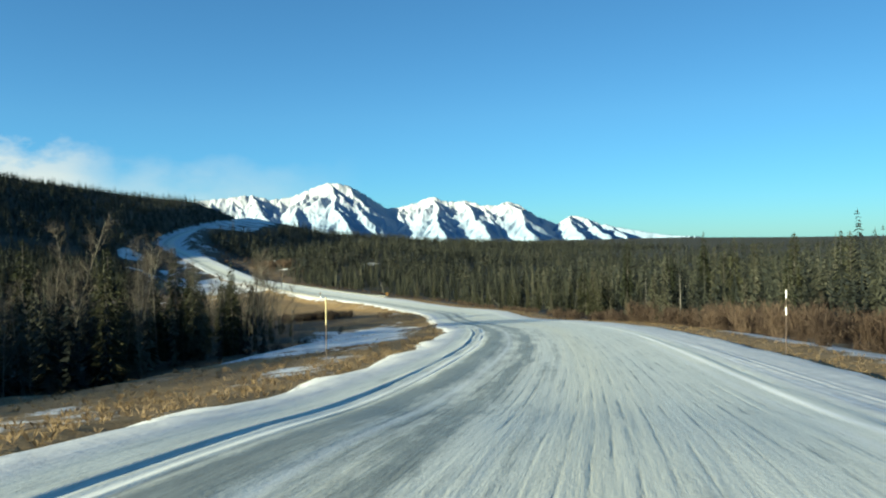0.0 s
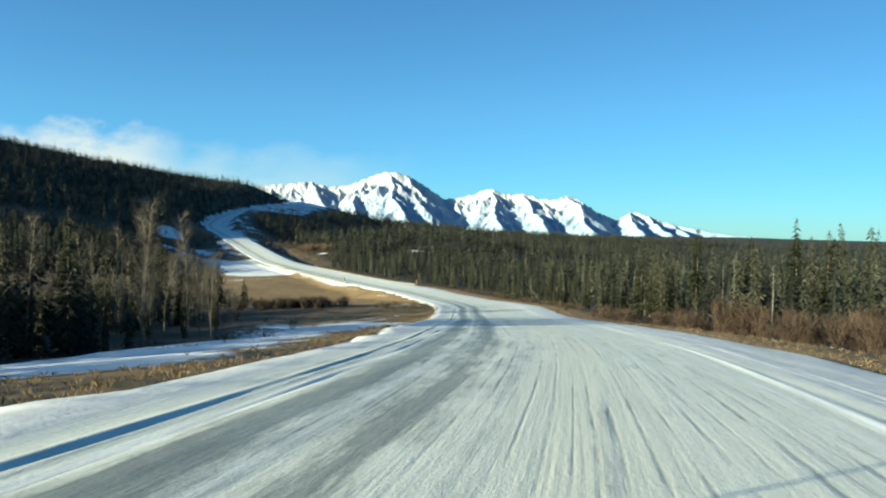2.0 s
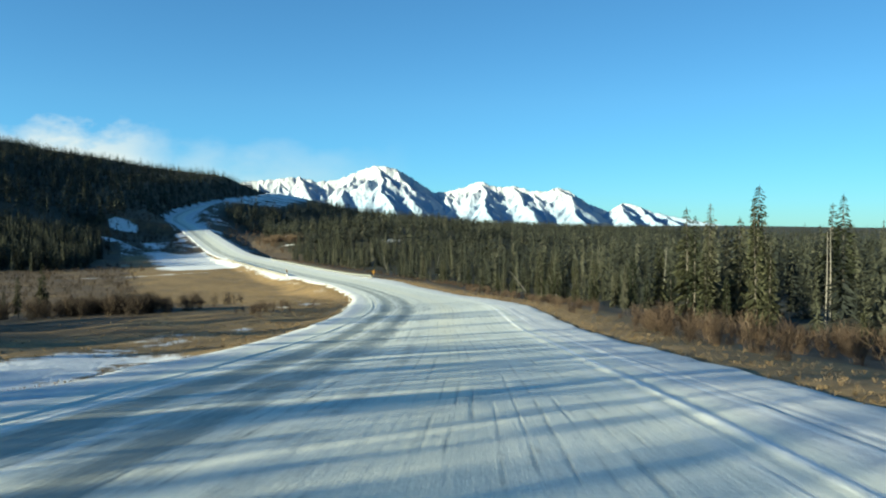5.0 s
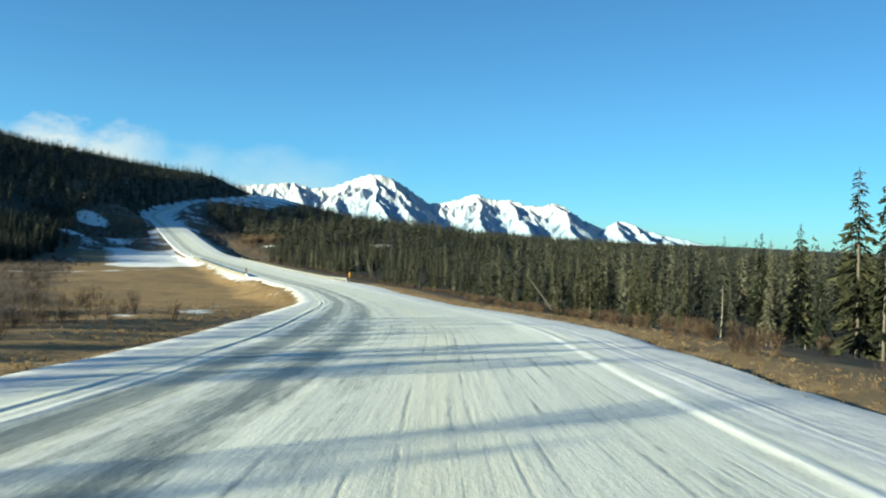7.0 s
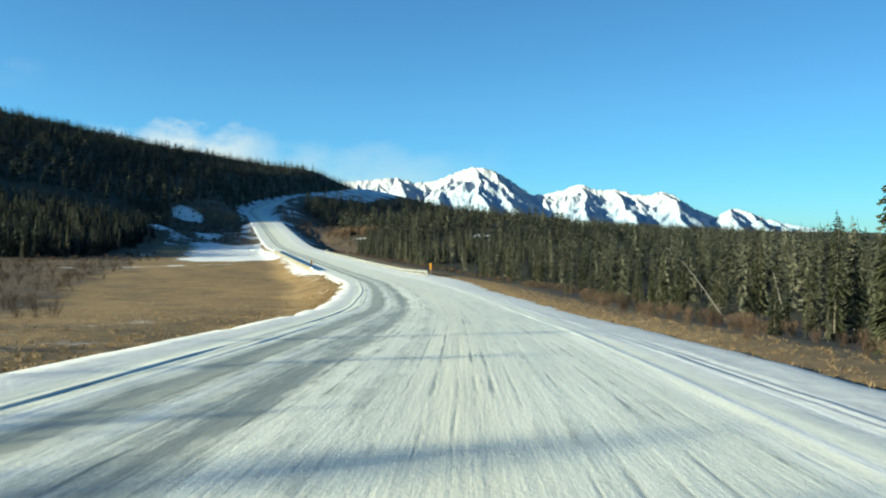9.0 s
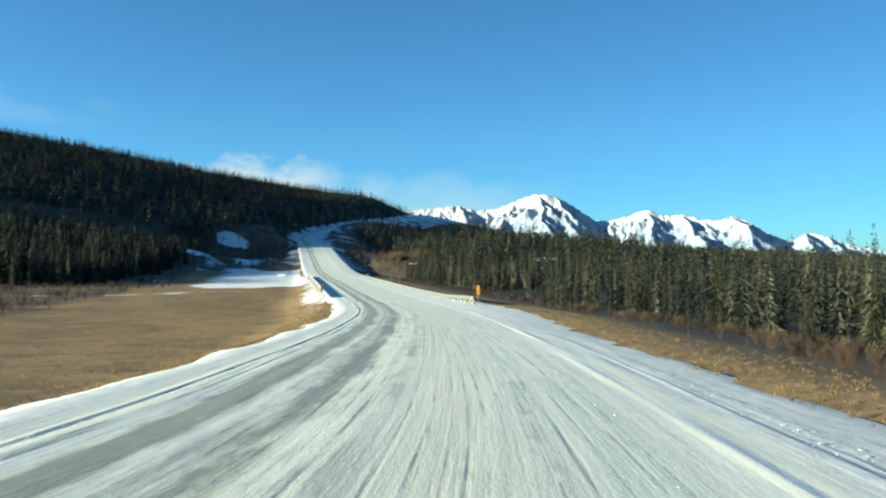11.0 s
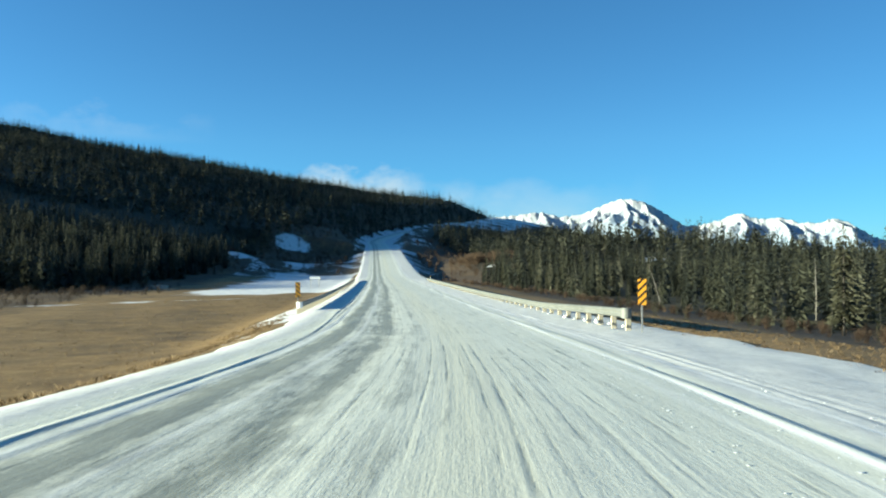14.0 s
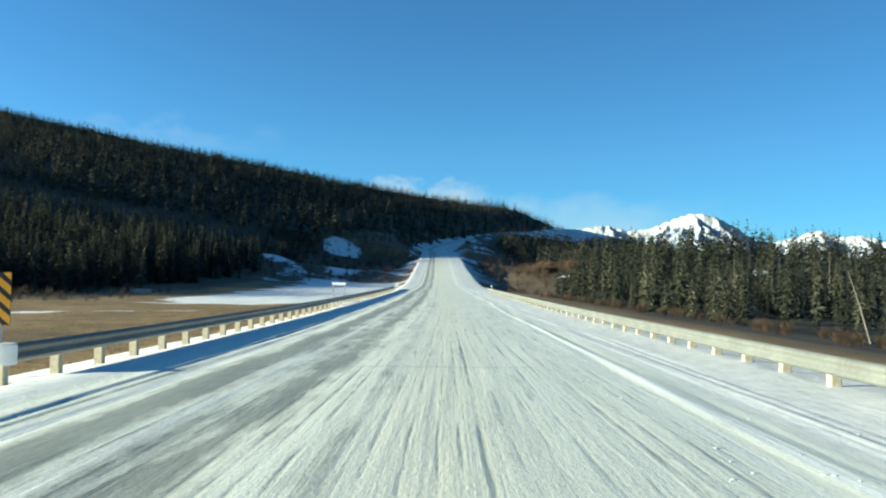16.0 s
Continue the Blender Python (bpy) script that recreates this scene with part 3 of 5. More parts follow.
    return np.clip(snow, 0, 1), np.clip(brush + 0.3 * waves(x, y, 11, 12) + 0.35 * waves(x, y, 3.5, 13) * (d < 0), 0, 1), np.clip(wood, 0, 1)


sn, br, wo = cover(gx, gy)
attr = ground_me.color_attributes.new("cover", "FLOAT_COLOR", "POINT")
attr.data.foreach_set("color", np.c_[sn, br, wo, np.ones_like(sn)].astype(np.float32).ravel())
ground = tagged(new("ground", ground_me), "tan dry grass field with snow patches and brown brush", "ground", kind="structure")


# ---------------------------------------------------------------- the road
def build_road():
    keep = (ROAD[:, 1] > -318) & (ROAD[:, 1] < 980)
    idx = np.nonzero(keep)[0]
    idx = np.r_[idx[ROAD[idx, 1] < 200], idx[ROAD[idx, 1] >= 200][::3]]
    fine = np.r_[-8.9, -8.5, -8.1, -7.7, -7.3, -6.9, -6.6, -6.4, np.arange(-6.3, -5.35, 0.05), -5.3, np.arange(-5.2, 2.9, 0.3), np.arange(3.1, 3.75, 0.07), 3.9, 4.1, 4.3, np.arange(4.4, 5.0, 0.06), 5.1, 5.5, 6.0, 6.6, 7.2, 7.8, 8.2]
    m = len(fine)
    P, S, Y = ROAD[idx], R_S[idx], ROAD[idx, 1]
    rng = np.random.RandomState(5)
    edge = right_edge(Y)
    u = np.repeat(fine[None, :], len(idx), 0)
    over = u > 5.0
    u = np.where(over, 5.0 + (u - 5.0) * ((edge - 5.0 + 0.5) / 3.2)[:, None], u)
    bend = (1 - smooth(-110, -60, Y))[:, None]
    z = np.repeat(P[:, 2:3], m, 1) - 0.012 * np.abs(u + 1.3) * (1 - bend) + 0.006 * (u + 1.3) * bend
    s = S[:, None]
    wander = 0.10 * np.sin(s / 17) + 0.06 * np.sin(s / 6.1)
    left_c = -5.6 + lane_shift(Y)[:, None] + wander
    u = u + (left_c + 6.0) * np.clip(1 - (np.abs(u + 6.0) - 0.5) / 2.2, 0, 1) + wander * np.clip(1 - (np.abs(u - 4.0) - 1.1) / 0.8, 0, 1)

    def ridge(c, w, h):
        return h * np.exp(-((u - c) / w) ** 2)

    grain = waves(u * 3, s + 0 * u, 2.2, 21) * 0.5 + 0.5
    z += ridge(left_c - 0.12, 0.07, 0.006 + 0.013 * grain) - ridge(left_c + 0.03, 0.06, 0.006 + 0.006 * grain) + (ridge(left_c + 0.42, 0.05, 0.010 * grain) - ridge(left_c + 0.52, 0.05, 0.004)) * smooth(0.25, 0.6, grain) * (1 - smooth(-60, -30, Y))[:, None]
    z += ridge(3.42 + wander, 0.13, 0.009 + 0.007 * grain)
    z += ridge(4.52 + wander, 0.05, 0.004 + 0.007 * grain) - ridge(4.64 + wander, 0.05, 0.006) + ridge(4.76 + wander, 0.05, 0.006 * grain) - ridge(4.88 + wander, 0.05, 0.005)
    z += 0.010 * waves(u, s + 0 * u, 1.3, 22) * (np.abs(u + 1.3) > 4.9) - 0.02 * (np.exp(-((u + 4.5) / 0.4) ** 2) + np.exp(-((u + 2.7) / 0.5) ** 2))
    z += 0.006 * waves(u * 4, s * 0.3, 2.0, 23)
    bridge = smooth(-40, -10, Y)[:, None]
    z -= 0.02 * np.maximum(u - 3.9, 0) * (1 - bridge)
    z += (0.03 * smooth(4.2, 5.4, u) + (0.03 + 0.05 * waves(u, s + 0 * u, 2.5, 24)) * smooth(5.3, 6.3, u)) * bridge * smooth(150, 118, Y)[:, None] - 0.25 * smooth(-6.4, -7.9, u) * bridge * smooth(150, 118, Y)[:, None]
    lip = np.maximum(left_edge(Y)[:, None] + 0.25 * waves(s, 0 * s, 5, 31) - u, 0) + np.maximum(u - 0.3 - edge[:, None] + 0.25 * waves(s, 0 * s + 9, 5, 32), 0)
    z -= np.where(u > 0, 0.13, 0.7) * lip
    x = P[:, 0:1] + R_RIGHT[idx, 0:1] * u
    y = P[:, 1:2] + R_RIGHT[idx, 1:2] * u
    v = np.stack([x, y, z], -1).reshape(-1, 3)
    n = len(idx)
    c = (np.arange(n - 1)[:, None] * m + np.arange(m - 1)[None, :]).ravel()
    quads = np.c_[c, c + 1, c + m + 1, c + m]
    me = mesh_of("road", v, quads, M_ROAD, smooth=True)
    uvl = me.uv_layers.new(name="across_along")
    flat = np.stack([u - lane_shift(Y)[:, None] * smooth(0.5, -3, u), np.repeat(s, m, 1)], -1).reshape(-1, 2)[quads.ravel()]
    uvl.data.foreach_set("uv", flat.astype(np.float32).ravel())
    return tagged(new("road", me), "two-lane road under packed snow with icy wheel tracks", "road", kind="structure")


road = build_road()


# ---------------------------------------------------------------- the mountains
def build_mountains():
    """A crest with sharp spurs that run down towards the valley, as tents along crooked lines."""
    sky = np.array([(4, 180), (7, 250), (9.64, 278), (10.78, 288), (12.74, 304), (13.85, 274), (15.21, 284), (16.62, 327), (18.16, 366), (19.48, 354), (20.46, 319),
                    (21.94, 247), (22.67, 211), (24.12, 222), (26.03, 272), (27.49, 235), (28.69, 244), (29.9, 218), (30.85, 210), (31.8, 231),
                    (32.51, 213), (33.72, 150), (35.38, 92), (36.51, 143), (37.66, 121), (38.58, 86), (40.38, 60), (42, 32), (44, 8), (46, 0), (52, 0)])
    az, r = np.linspace(4, 52, 860), np.r_[np.linspace(3450, 3900, 24), np.linspace(3910, 4560, 120), np.linspace(4580, 4860, 14)]
    A, R = np.meshgrid(az, r)
    crest = np.array([noise.fractal(Vector((q * 2.2, 0.3, 0)), 0.9, 2.0, 4) for q in az])
    H = (np.interp(az, sky[:, 0], sky[:, 1]) * 1.02 + crest * 9 * smooth(20, 120, np.interp(az, sky[:, 0], sky[:, 1])))[None, :] + 0 * A
    X, Y = -20 + R * np.sin(np.radians(A)), -120 + R * np.cos(np.radians(A))
    S, Q = np.radians(A) * 4480, R - 4480
    flat = list(zip(S.ravel(), Q.ravel()))
    warp_s = np.array([noise.fractal(Vector((a / 190, b / 190, 0.4)), 0.9, 2.1, 5) for a, b in flat]).reshape(H.shape) * 26
    warp_q = np.array([noise.fractal(Vector((a / 190, b / 190, 7.9)), 0.9, 2.1, 5) for a, b in flat]).reshape(H.shape) * 26
    ribs = np.array([noise.ridged_multi_fractal(Vector((a / 105, b / 170, 2.7)), 0.85, 2.1, 5, 1.0, 2.0) for a, b in flat]).reshape(H.shape)
    ribs = (ribs - ribs.mean()) / ribs.std()
    s_, q_ = S + warp_s, Q + warp_q
    Z = np.interp(np.degrees(s_ / 4480), az, H[0]) - np.where(Q < 0, 1.05, 0.8) * np.abs(q_)

    def tent(a, b, steep):
        """Heights under a roof along the line from a to b, each (along, depth, height)."""
        ds, dq = b[0] - a[0], b[1] - a[1]
        n2 = ds * ds + dq * dq
        t = np.clip(((s_ - a[0]) * ds + (q_ - a[1]) * dq) / n2, 0, 1)
        off = np.hypot(s_ - a[0] - ds * t, q_ - a[1] - dq * t)
        return a[2] + (b[2] - a[2]) * t - steep * off

    rnd = np.random.RandomState(8)
    for pa, run, drift in ((7, 500, 60), (9.6, 520, 70), (11.2, 380, 30), (12.7, 560, 120), (14.6, 420, -30), (16.4, 600, -90), (17.4, 420, 20), (18.2, 640, 110), (19.6, 560, 190), (21.0, 420, 150), (22.6, 300, 30), (24.1, 420, -60),
                           (25.2, 330, -40), (26.0, 560, 70), (27.5, 420, 60), (28.7, 540, 120), (30.0, 420, 70), (30.9, 380, 90), (31.8, 520, 150), (32.6, 420, 130), (34.2, 280, 60), (35.6, 300, -30), (36.5, 440, 50), (37.7, 380, 120), (39.4, 260, 80)):
        h = float(np.interp(pa, sky[:, 0], sky[:, 1]))
        p = (radians(pa) * 4480, 0.0, h)
        pts = [p]
        for k in range(1, 5):
            f = k / 4
            pts.append((p[0] + drift * f + rnd.uniform(-22, 22), -run * f, h * (1 - 0.86 * f ** 0.9) + rnd.uniform(-8, 8)))
        steep = rnd.uniform(0.6, 0.8)
        for a, b in zip(pts[:-1], pts[1:]):
            Z = np.maximum(Z, tent(a, b, steep))
            for side in (-1, 1):
                m = [a[i] * 0.6 + b[i] * 0.4 for i in range(3)]
                ln = rnd.uniform(70, 150)
                Z = np.maximum(Z, tent((m[0], m[1], m[2] - 4), (m[0] + side * ln * 0.75, m[1] - ln, m[2] - 4 - ln * rnd.uniform(0.55, 0.7)), 0.75))
    Z = Z + 3.6 * ribs * smooth(-10, -90, Q) * smooth(10, 90, Z)
    Z = np.minimum(Z, H * R / 4480)
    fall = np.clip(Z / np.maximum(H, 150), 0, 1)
    Z = Z - 8 - 75 * (1 - smooth(0.0, 0.10, Z / np.maximum(H, 1)))
    n, m = len(r), len(az)
    c = (np.arange(n - 1)[:, None] * m + np.arange(m - 1)[None, :]).ravel()
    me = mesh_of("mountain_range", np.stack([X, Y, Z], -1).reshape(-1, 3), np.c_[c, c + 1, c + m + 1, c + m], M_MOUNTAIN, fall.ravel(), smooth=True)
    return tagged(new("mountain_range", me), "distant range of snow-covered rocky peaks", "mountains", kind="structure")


build_mountains()


# ---------------------------------------------------------------- trees
def spruce_arrays(seed, levels, per, lush, slim=0.115, bare=0.06):
    """A unit-high spire of drooping sprays. lush: 2 full sprays with side twigs, 1 plain sprays, 0 two-triangle sprays."""
    rng = np.random.RandomState(seed)
    V, T = [], []

    def add(*pts):
        n = len(V)
        V.extend(pts)
        T.extend((n, n + i, n + i + 1) for i in range(1, len(pts) - 1))

    club = rng.uniform(0.75, 1.25, 9)
    for i in range(levels):
        f = bare + (0.99 - bare) * (i + rng.uniform(-0.3, 0.3)) / levels
        f = min(max(f, bare), 0.985)
        reach = slim * (1 - f) ** (0.58 if lush == 2 else 0.68) * club[int(f * 8)] + 0.009
        for j in range(per):
            if rng.rand() < 0.10:
                continue
            a = rng.uniform(0, 6.283)
            r = reach * rng.uniform(0.55, 1.25)
            w, s = np.array((math.cos(a), math.sin(a), 0)), np.array((-math.sin(a), math.cos(a), 0))
            base = np.array((0, 0, f))
            tip = base + w * r + np.array((0, 0, -r * rng.uniform(0.25, 0.75)))
            mid = base + w * r * 0.55 + np.array((0, 0, -r * 0.18))
            half = r * rng.uniform(0.10, 0.19)
            sag = np.array((0, 0, -r * rng.uniform(0.2, 0.45)))
            if lush == 2:
                add(base, mid + s * half * 0.6, tip, mid - s * half * 0.6)
                for side in (-1, 1):
                    out = mid + s * side * half * 1.25 + w * r * rng.uniform(0.05, 0.3) + sag * 0.5
                    add(base + w * r * 0.15, out, mid + w * r * 0.1)
                add(mid, tip, mid + sag + w * r * 0.12)
            elif lush == 1:
                add(base, mid + s * half, tip)
                add(base, tip, mid - s * half + sag * 0.6)
            else:
                add(base + np.array((0, 0, 0.02)), tip + s * half * 2.2, tip - s * half * 2.2)
    add(np.array((0.006, 0, 0.93)), np.array((-0.003, 0.005, 0.93)), np.array((0, 0, 1.0)))
    add(np.array((-0.003, -0.005, 0.93)), np.array((0.006, 0, 0.93)), np.array((0, 0, 1.0)))
    return np.array(V), np.array(T)


def spruce_trunk(h_over_r=100):
    return joined([tube((0, 0, -0.03), (0, 0, 0.55), 1 / h_over_r, 0.5 / h_over_r, 6), tube((0, 0, 0.55), (0, 0, 0.97), 0.5 / h_over_r, 0.1 / h_over_r, 5)])


def stand(name, places, heights, templates, mat, label, category, seed, light=0.4):
    """Many trees as one mesh: each place takes a template, turned and scaled."""
    rng = np.random.RandomState(seed)
    pick = rng.randint(0, len(templates), len(places))
    turn, fat = rng.uniform(0, 6.283, len(places)), rng.uniform(0.8, 1.25, len(places))
    lean = rng.normal(0, 0.025, (len(places), 2))
    tones = np.clip(rng.normal(light, 0.27, len(places)), 0, 1)
    vs, ts, tn, n = [], [], [], 0
    for k, (tv, tt) in enumerate(templates):
        w = np.nonzero(pick == k)[0]
        if not len(w):
            continue
        c, s, h = np.cos(turn[w])[:, None], np.sin(turn[w])[:, None], heights[w][:, None]
        wide = h * fat[w][:, None]
        x = (tv[None, :, 0] * c - tv[None, :, 1] * s) * wide + tv[None, :, 2] * h * lean[w, 0:1] + places[w, 0:1]
        y = (tv[None, :, 0] * s + tv[None, :, 1] * c) * wide + tv[None, :, 2] * h * lean[w, 1:2] + places[w, 1:2]
        z = tv[None, :, 2] * h + places[w, 2:3]
        vs.append(np.stack([x, y, z], -1).reshape(-1, 3))
        ts.append((tt[None, :, :] + (np.arange(len(w)) * len(tv))[:, None, None]).reshape(-1, 3) + n)
        tn.append(np.repeat(tones[w], len(tv)))
        n += len(w) * len(tv)
    me = mesh_of(name, np.vstack(vs), np.vstack(ts), mat, np.concatenate(tn))
    return tagged(new(name, me), label, category, kind="stuff")


def scatter(rng, x0, x1, y0, y1, density):
    n = int((x1 - x0) * (y1 - y0) * density)
    return rng.uniform(x0, x1, n), rng.uniform(y0, y1, n)


def left_wood(x, y):
    """Inside the wood beside the first bend."""
    edge = np.interp(y, [-400, -260, -220, -200, -183, -150, -140, -133, -118, -95, -86], [-260, -195, -136, -101, -80, -58, -53, -54, -54, -46, -45]) + 2 * waves(x, y, 12, 41)
    return (x < edge) & (y < -86 + 0.5 * np.minimum(0, x + 50)) & (y > -330) & (x > -220)


def hill_wood(x, y):
    edge = np.interp(y, [88, 97, 107, 150, 230, 330, 390, 415], [-70, -52, -46, -44, -38, -34, -24, -18])
    d = by_road(np.clip(x, -400, 400), np.clip(y, -400, 1080))[0]
    edge = edge + 2.5 * waves(x, y, 15, 42)
    ok = np.where(y < 415, x < edge, d < -10.5)
    for cx, cy, r in ((-31, 316, 9), (-38, 224, 6)):
        ok &= np.hypot(x - cx, y - cy) > r
    return ok & (y > 92 - 0.05 * (x + 50))


def right_wood(x, y):
    d = by_road(np.clip(x, -400, 400), np.clip(y, -400, 1080))[0]
    edge = np.interp(y, [-400, -190, -150, -126, -112, -95, -66, -40, 0, 50, 90, 150, 200, 225, 260, 310, 380, 420, 1000], [27, 27, 24, 17, 13, 12, 14.5, 20, 23, 25, 18, 22, 33, 42, 44, 42, 36, 32, 32]) + 40 * smooth(560, 620, y)
    ok = (d > edge + 2.0 * waves(x, y, 14, 43)) & (x > -150)
    ok &= np.hypot((x - 95), (y - 214)) > 9
    return ok


def sized(x, y, rng):
    """Height of a spruce by where it grows."""
    h = 8.5 + 0 * x
    d = by_road(np.clip(x, -400, 400), np.clip(y, -400, 1080))[0]
    h = np.where((d > 0) & (y < -85), np.where(y < -125, 6.8, 4.2 + 0.11 * np.clip(d - 12, 0, 16)) + 0.055 * np.clip(d - 26, 0, 80), h)
    h = np.where((d > 0) & (y > -85) & (y < 60), 4.4 + 0.10 * np.clip(d - 14, 0, 50), h)
    h = np.where((d > 0) & (y >= 60) & (y < 200), 7.0 + 0.8 * smooth(110, 140, y), h)
    h = np.where((d < 0) & (y < 0), 10.5, h)
    h = np.where((d < 0) & (y > 90), np.interp(y, [150, 300, 600, 720], [10.5, 8.0, 8.0, 7.0]), h)
    h = h * np.clip(np.where(rng.rand(len(x)) < 0.12, rng.uniform(1.25, 1.7, len(x)), rng.normal(0.88, 0.26, len(x))), 0.3, np.where(d > 0, np.where((d < 22) | (y > -125), 1.25, 1.6), 1.5)) * (1 + 0.14 * waves(x, y, 22, 47))
    # low enough for the sun to clear them and reach the road
    w = np.nonzero((d < -9) & (y < 305) & (x > -260))[0]
    cap = np.full(len(w), 60.0)
    reach = np.where((y[w] > -120) & (y[w] < 60), -26.0, np.where(y[w] > 150, np.where(y[w] > 235, -8.5, -5.0), np.where(y[w] < -150, -9.5, -17.0)))
    for run in np.arange(170, 0, -5.0):
        dd, zz, _ = by_road(x[w] - SUN_WAY.x * run / math.cos(SUN_EL), y[w] - SUN_WAY.y * run / math.cos(SUN_EL))
        cap = np.where(dd > reach, zz + run * math.tan(SUN_EL), cap)
    h = np.array(h)
    h = np.where((d > 0) & (d < 26) & (y < -170), np.minimum(h, 4.8), h)
    h[w] = np.minimum(h[w], np.maximum((cap - natural(x[w], y[w])) * rng.uniform(0.85, 1.0, len(w)), 1.6))
    return h


BACK = [spruce_arrays(250 + k, 26, 5, 0, 0.10 + 0.008 * k, 0.03) for k in range(6)]
FAR = [spruce_arrays(100 + k, 13, 4, 0, 0.15 + 0.014 * k, 0.02) for k in range(6)]
DIST = [spruce_arrays(130 + k, 8, 4, 0, 0.16 + 0.014 * k, 0.02) for k in range(6)]
MID = [spruce_arrays(200 + k, 36, 6, 1, 0.10 + 0.007 * k, 0.04) for k in range(8)]
rng = np.random.RandomState(11)

# hill behind the field
hx, hy = scatter(rng, -700, 190, 90, 860, 0.06)
hx2, hy2 = scatter(rng, 60, 250, 860, 950, 0.05)
hx, hy = np.r_[hx, hx2], np.r_[hy, hy2]
ok = hill_wood(hx, hy)
hx, hy = hx[ok], hy[ok]
keep = (hy < 300) | (rng.rand(len(hx)) < 0.8)
keep &= np.arctan2(hx - 7, hy + 40) > -0.72
hx, hy = hx[keep], hy[keep]
hz, hh = land(hx, hy), sized(hx, hy, rng)
front = (hy < 215) & (hx > -130)
ux, uy = scatter(rng, -130, -30, 90, 260, 0.055)
ok = hill_wood(ux, uy)
ux, uy = ux[ok], uy[ok]
# tones of the hill trees raised to put haze into their colour
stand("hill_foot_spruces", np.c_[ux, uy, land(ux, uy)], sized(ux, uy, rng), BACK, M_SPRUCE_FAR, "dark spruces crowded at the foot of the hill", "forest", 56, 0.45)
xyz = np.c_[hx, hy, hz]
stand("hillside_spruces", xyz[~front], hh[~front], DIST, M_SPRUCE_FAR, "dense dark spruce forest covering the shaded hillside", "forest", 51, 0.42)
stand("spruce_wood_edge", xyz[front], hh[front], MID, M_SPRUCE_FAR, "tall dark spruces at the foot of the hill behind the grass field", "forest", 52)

# right of the road
rx_, ry_ = scatter(rng, -60, 330, -235, 420, 0.05)
ok = right_wood(rx_, ry_)
rx_, ry_ = rx_[ok], ry_[ok]
rd = by_road(rx_, ry_)[0]
keep = ((rd < 40) & (waves(rx_, ry_, 9, 48) > -0.75)) | (rng.rand(len(rx_)) < np.clip(1.35 - rd / 240, 0.5, 1))
rx_, ry_, rd = rx_[keep], ry_[keep], rd[keep]
rz_, rh = land(rx_, ry_), sized(rx_, ry_, rng)
xyz = np.c_[rx_, ry_, rz_]
near_r = (rd < 27) & (ry_ > -175) & (ry_ < 10)
mid_r = ~near_r & (rd < 75) & (ry_ < 190)
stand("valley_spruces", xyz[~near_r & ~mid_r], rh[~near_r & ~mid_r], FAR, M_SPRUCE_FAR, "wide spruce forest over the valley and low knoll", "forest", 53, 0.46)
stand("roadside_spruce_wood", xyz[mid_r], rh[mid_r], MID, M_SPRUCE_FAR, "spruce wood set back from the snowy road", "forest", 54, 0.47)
fx, fy = scatter(rng, -60, 560, 420, 900, 0.035)
fx2, fy2 = scatter(rng, 330, 900, -50, 420, 0.008)
fx, fy = np.r_[fx, fx2], np.r_[fy, fy2]
ok = right_wood(fx, fy)
fx, fy = fx[ok], fy[ok]
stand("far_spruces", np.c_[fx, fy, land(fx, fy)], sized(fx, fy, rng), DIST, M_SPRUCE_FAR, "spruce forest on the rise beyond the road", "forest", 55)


def spruce_things(places, heights, group, label, seed, levels=52, fat=1.0):
    """Single spruces, each with trunk and crown."""
    rng = np.random.RandomState(seed)
    first = []
    for k in range(7):
        root = new("spruce")
        tagged(root, label, "spruce", group)
        tv, tt = spruce_trunk()
        array_part("trunk", tv, tt, M_BARK, root, "grey-brown scaly bark")
        cv, ct = spruce_arrays(300 + seed + k, levels, 7, 2, 0.085 + 0.012 * (k % 4), 0.05 + 0.05 * (k % 3))
        array_part("crown", cv, ct, M_SPRUCE, root)
        first.append(root)
    used = set()
    for (x, y, z), h in zip(places, heights):
        k = rng.randint(7)
        f = h * rng.uniform(0.85, 1.25) * fat
        m = Matrix.Translation((x, y, z - 0.05)) @ Euler((rng.normal(0, 0.02), rng.normal(0, 0.02), rng.uniform(0, 6.28))).to_matrix().to_4x4() @ Matrix.Diagonal((f, f, h, 1))
        if k not in used:
            used.add(k)
            first[k].matrix_basis = m
        else:
            ob = copy_thing(first[k], Matrix())
            ob.matrix_basis = m
    for k in range(7):
        if k not in used:
            for c in list(first[k].children):
                bpy.data.objects.remove(c)
            bpy.data.objects.remove(first[k])


spruce_things(xyz[near_r], rh[near_r], "spruces along the verge", "olive-green spruce with lichen-grey twigs at the road's edge", 61)
tall = np.array([(32, -96.3, 15.8), (33.5, -95, 14), (10.2, -110.7, 9.6), (11.8, -108, 10.6), (11.1, -111.5, 9), (13.8, -108.7, 11.2), (9.2, -113.3, 7), (15.1, -111.2, 10), (16.6, -107.7, 9.6), (42, -109, 16.5), (43.5, -107.5, 14), (48.8, -92.6, 14), (36.4, -121.8, 14.5), (38, -119, 12.5), (40, -114, 13), (36, -105, 13.5), (31, -131, 13), (28, -127, 12.5), (45.5, -105, 12.5), (36, -135, 13.5), (39, -142, 13.5), (33, -148, 12.5)])
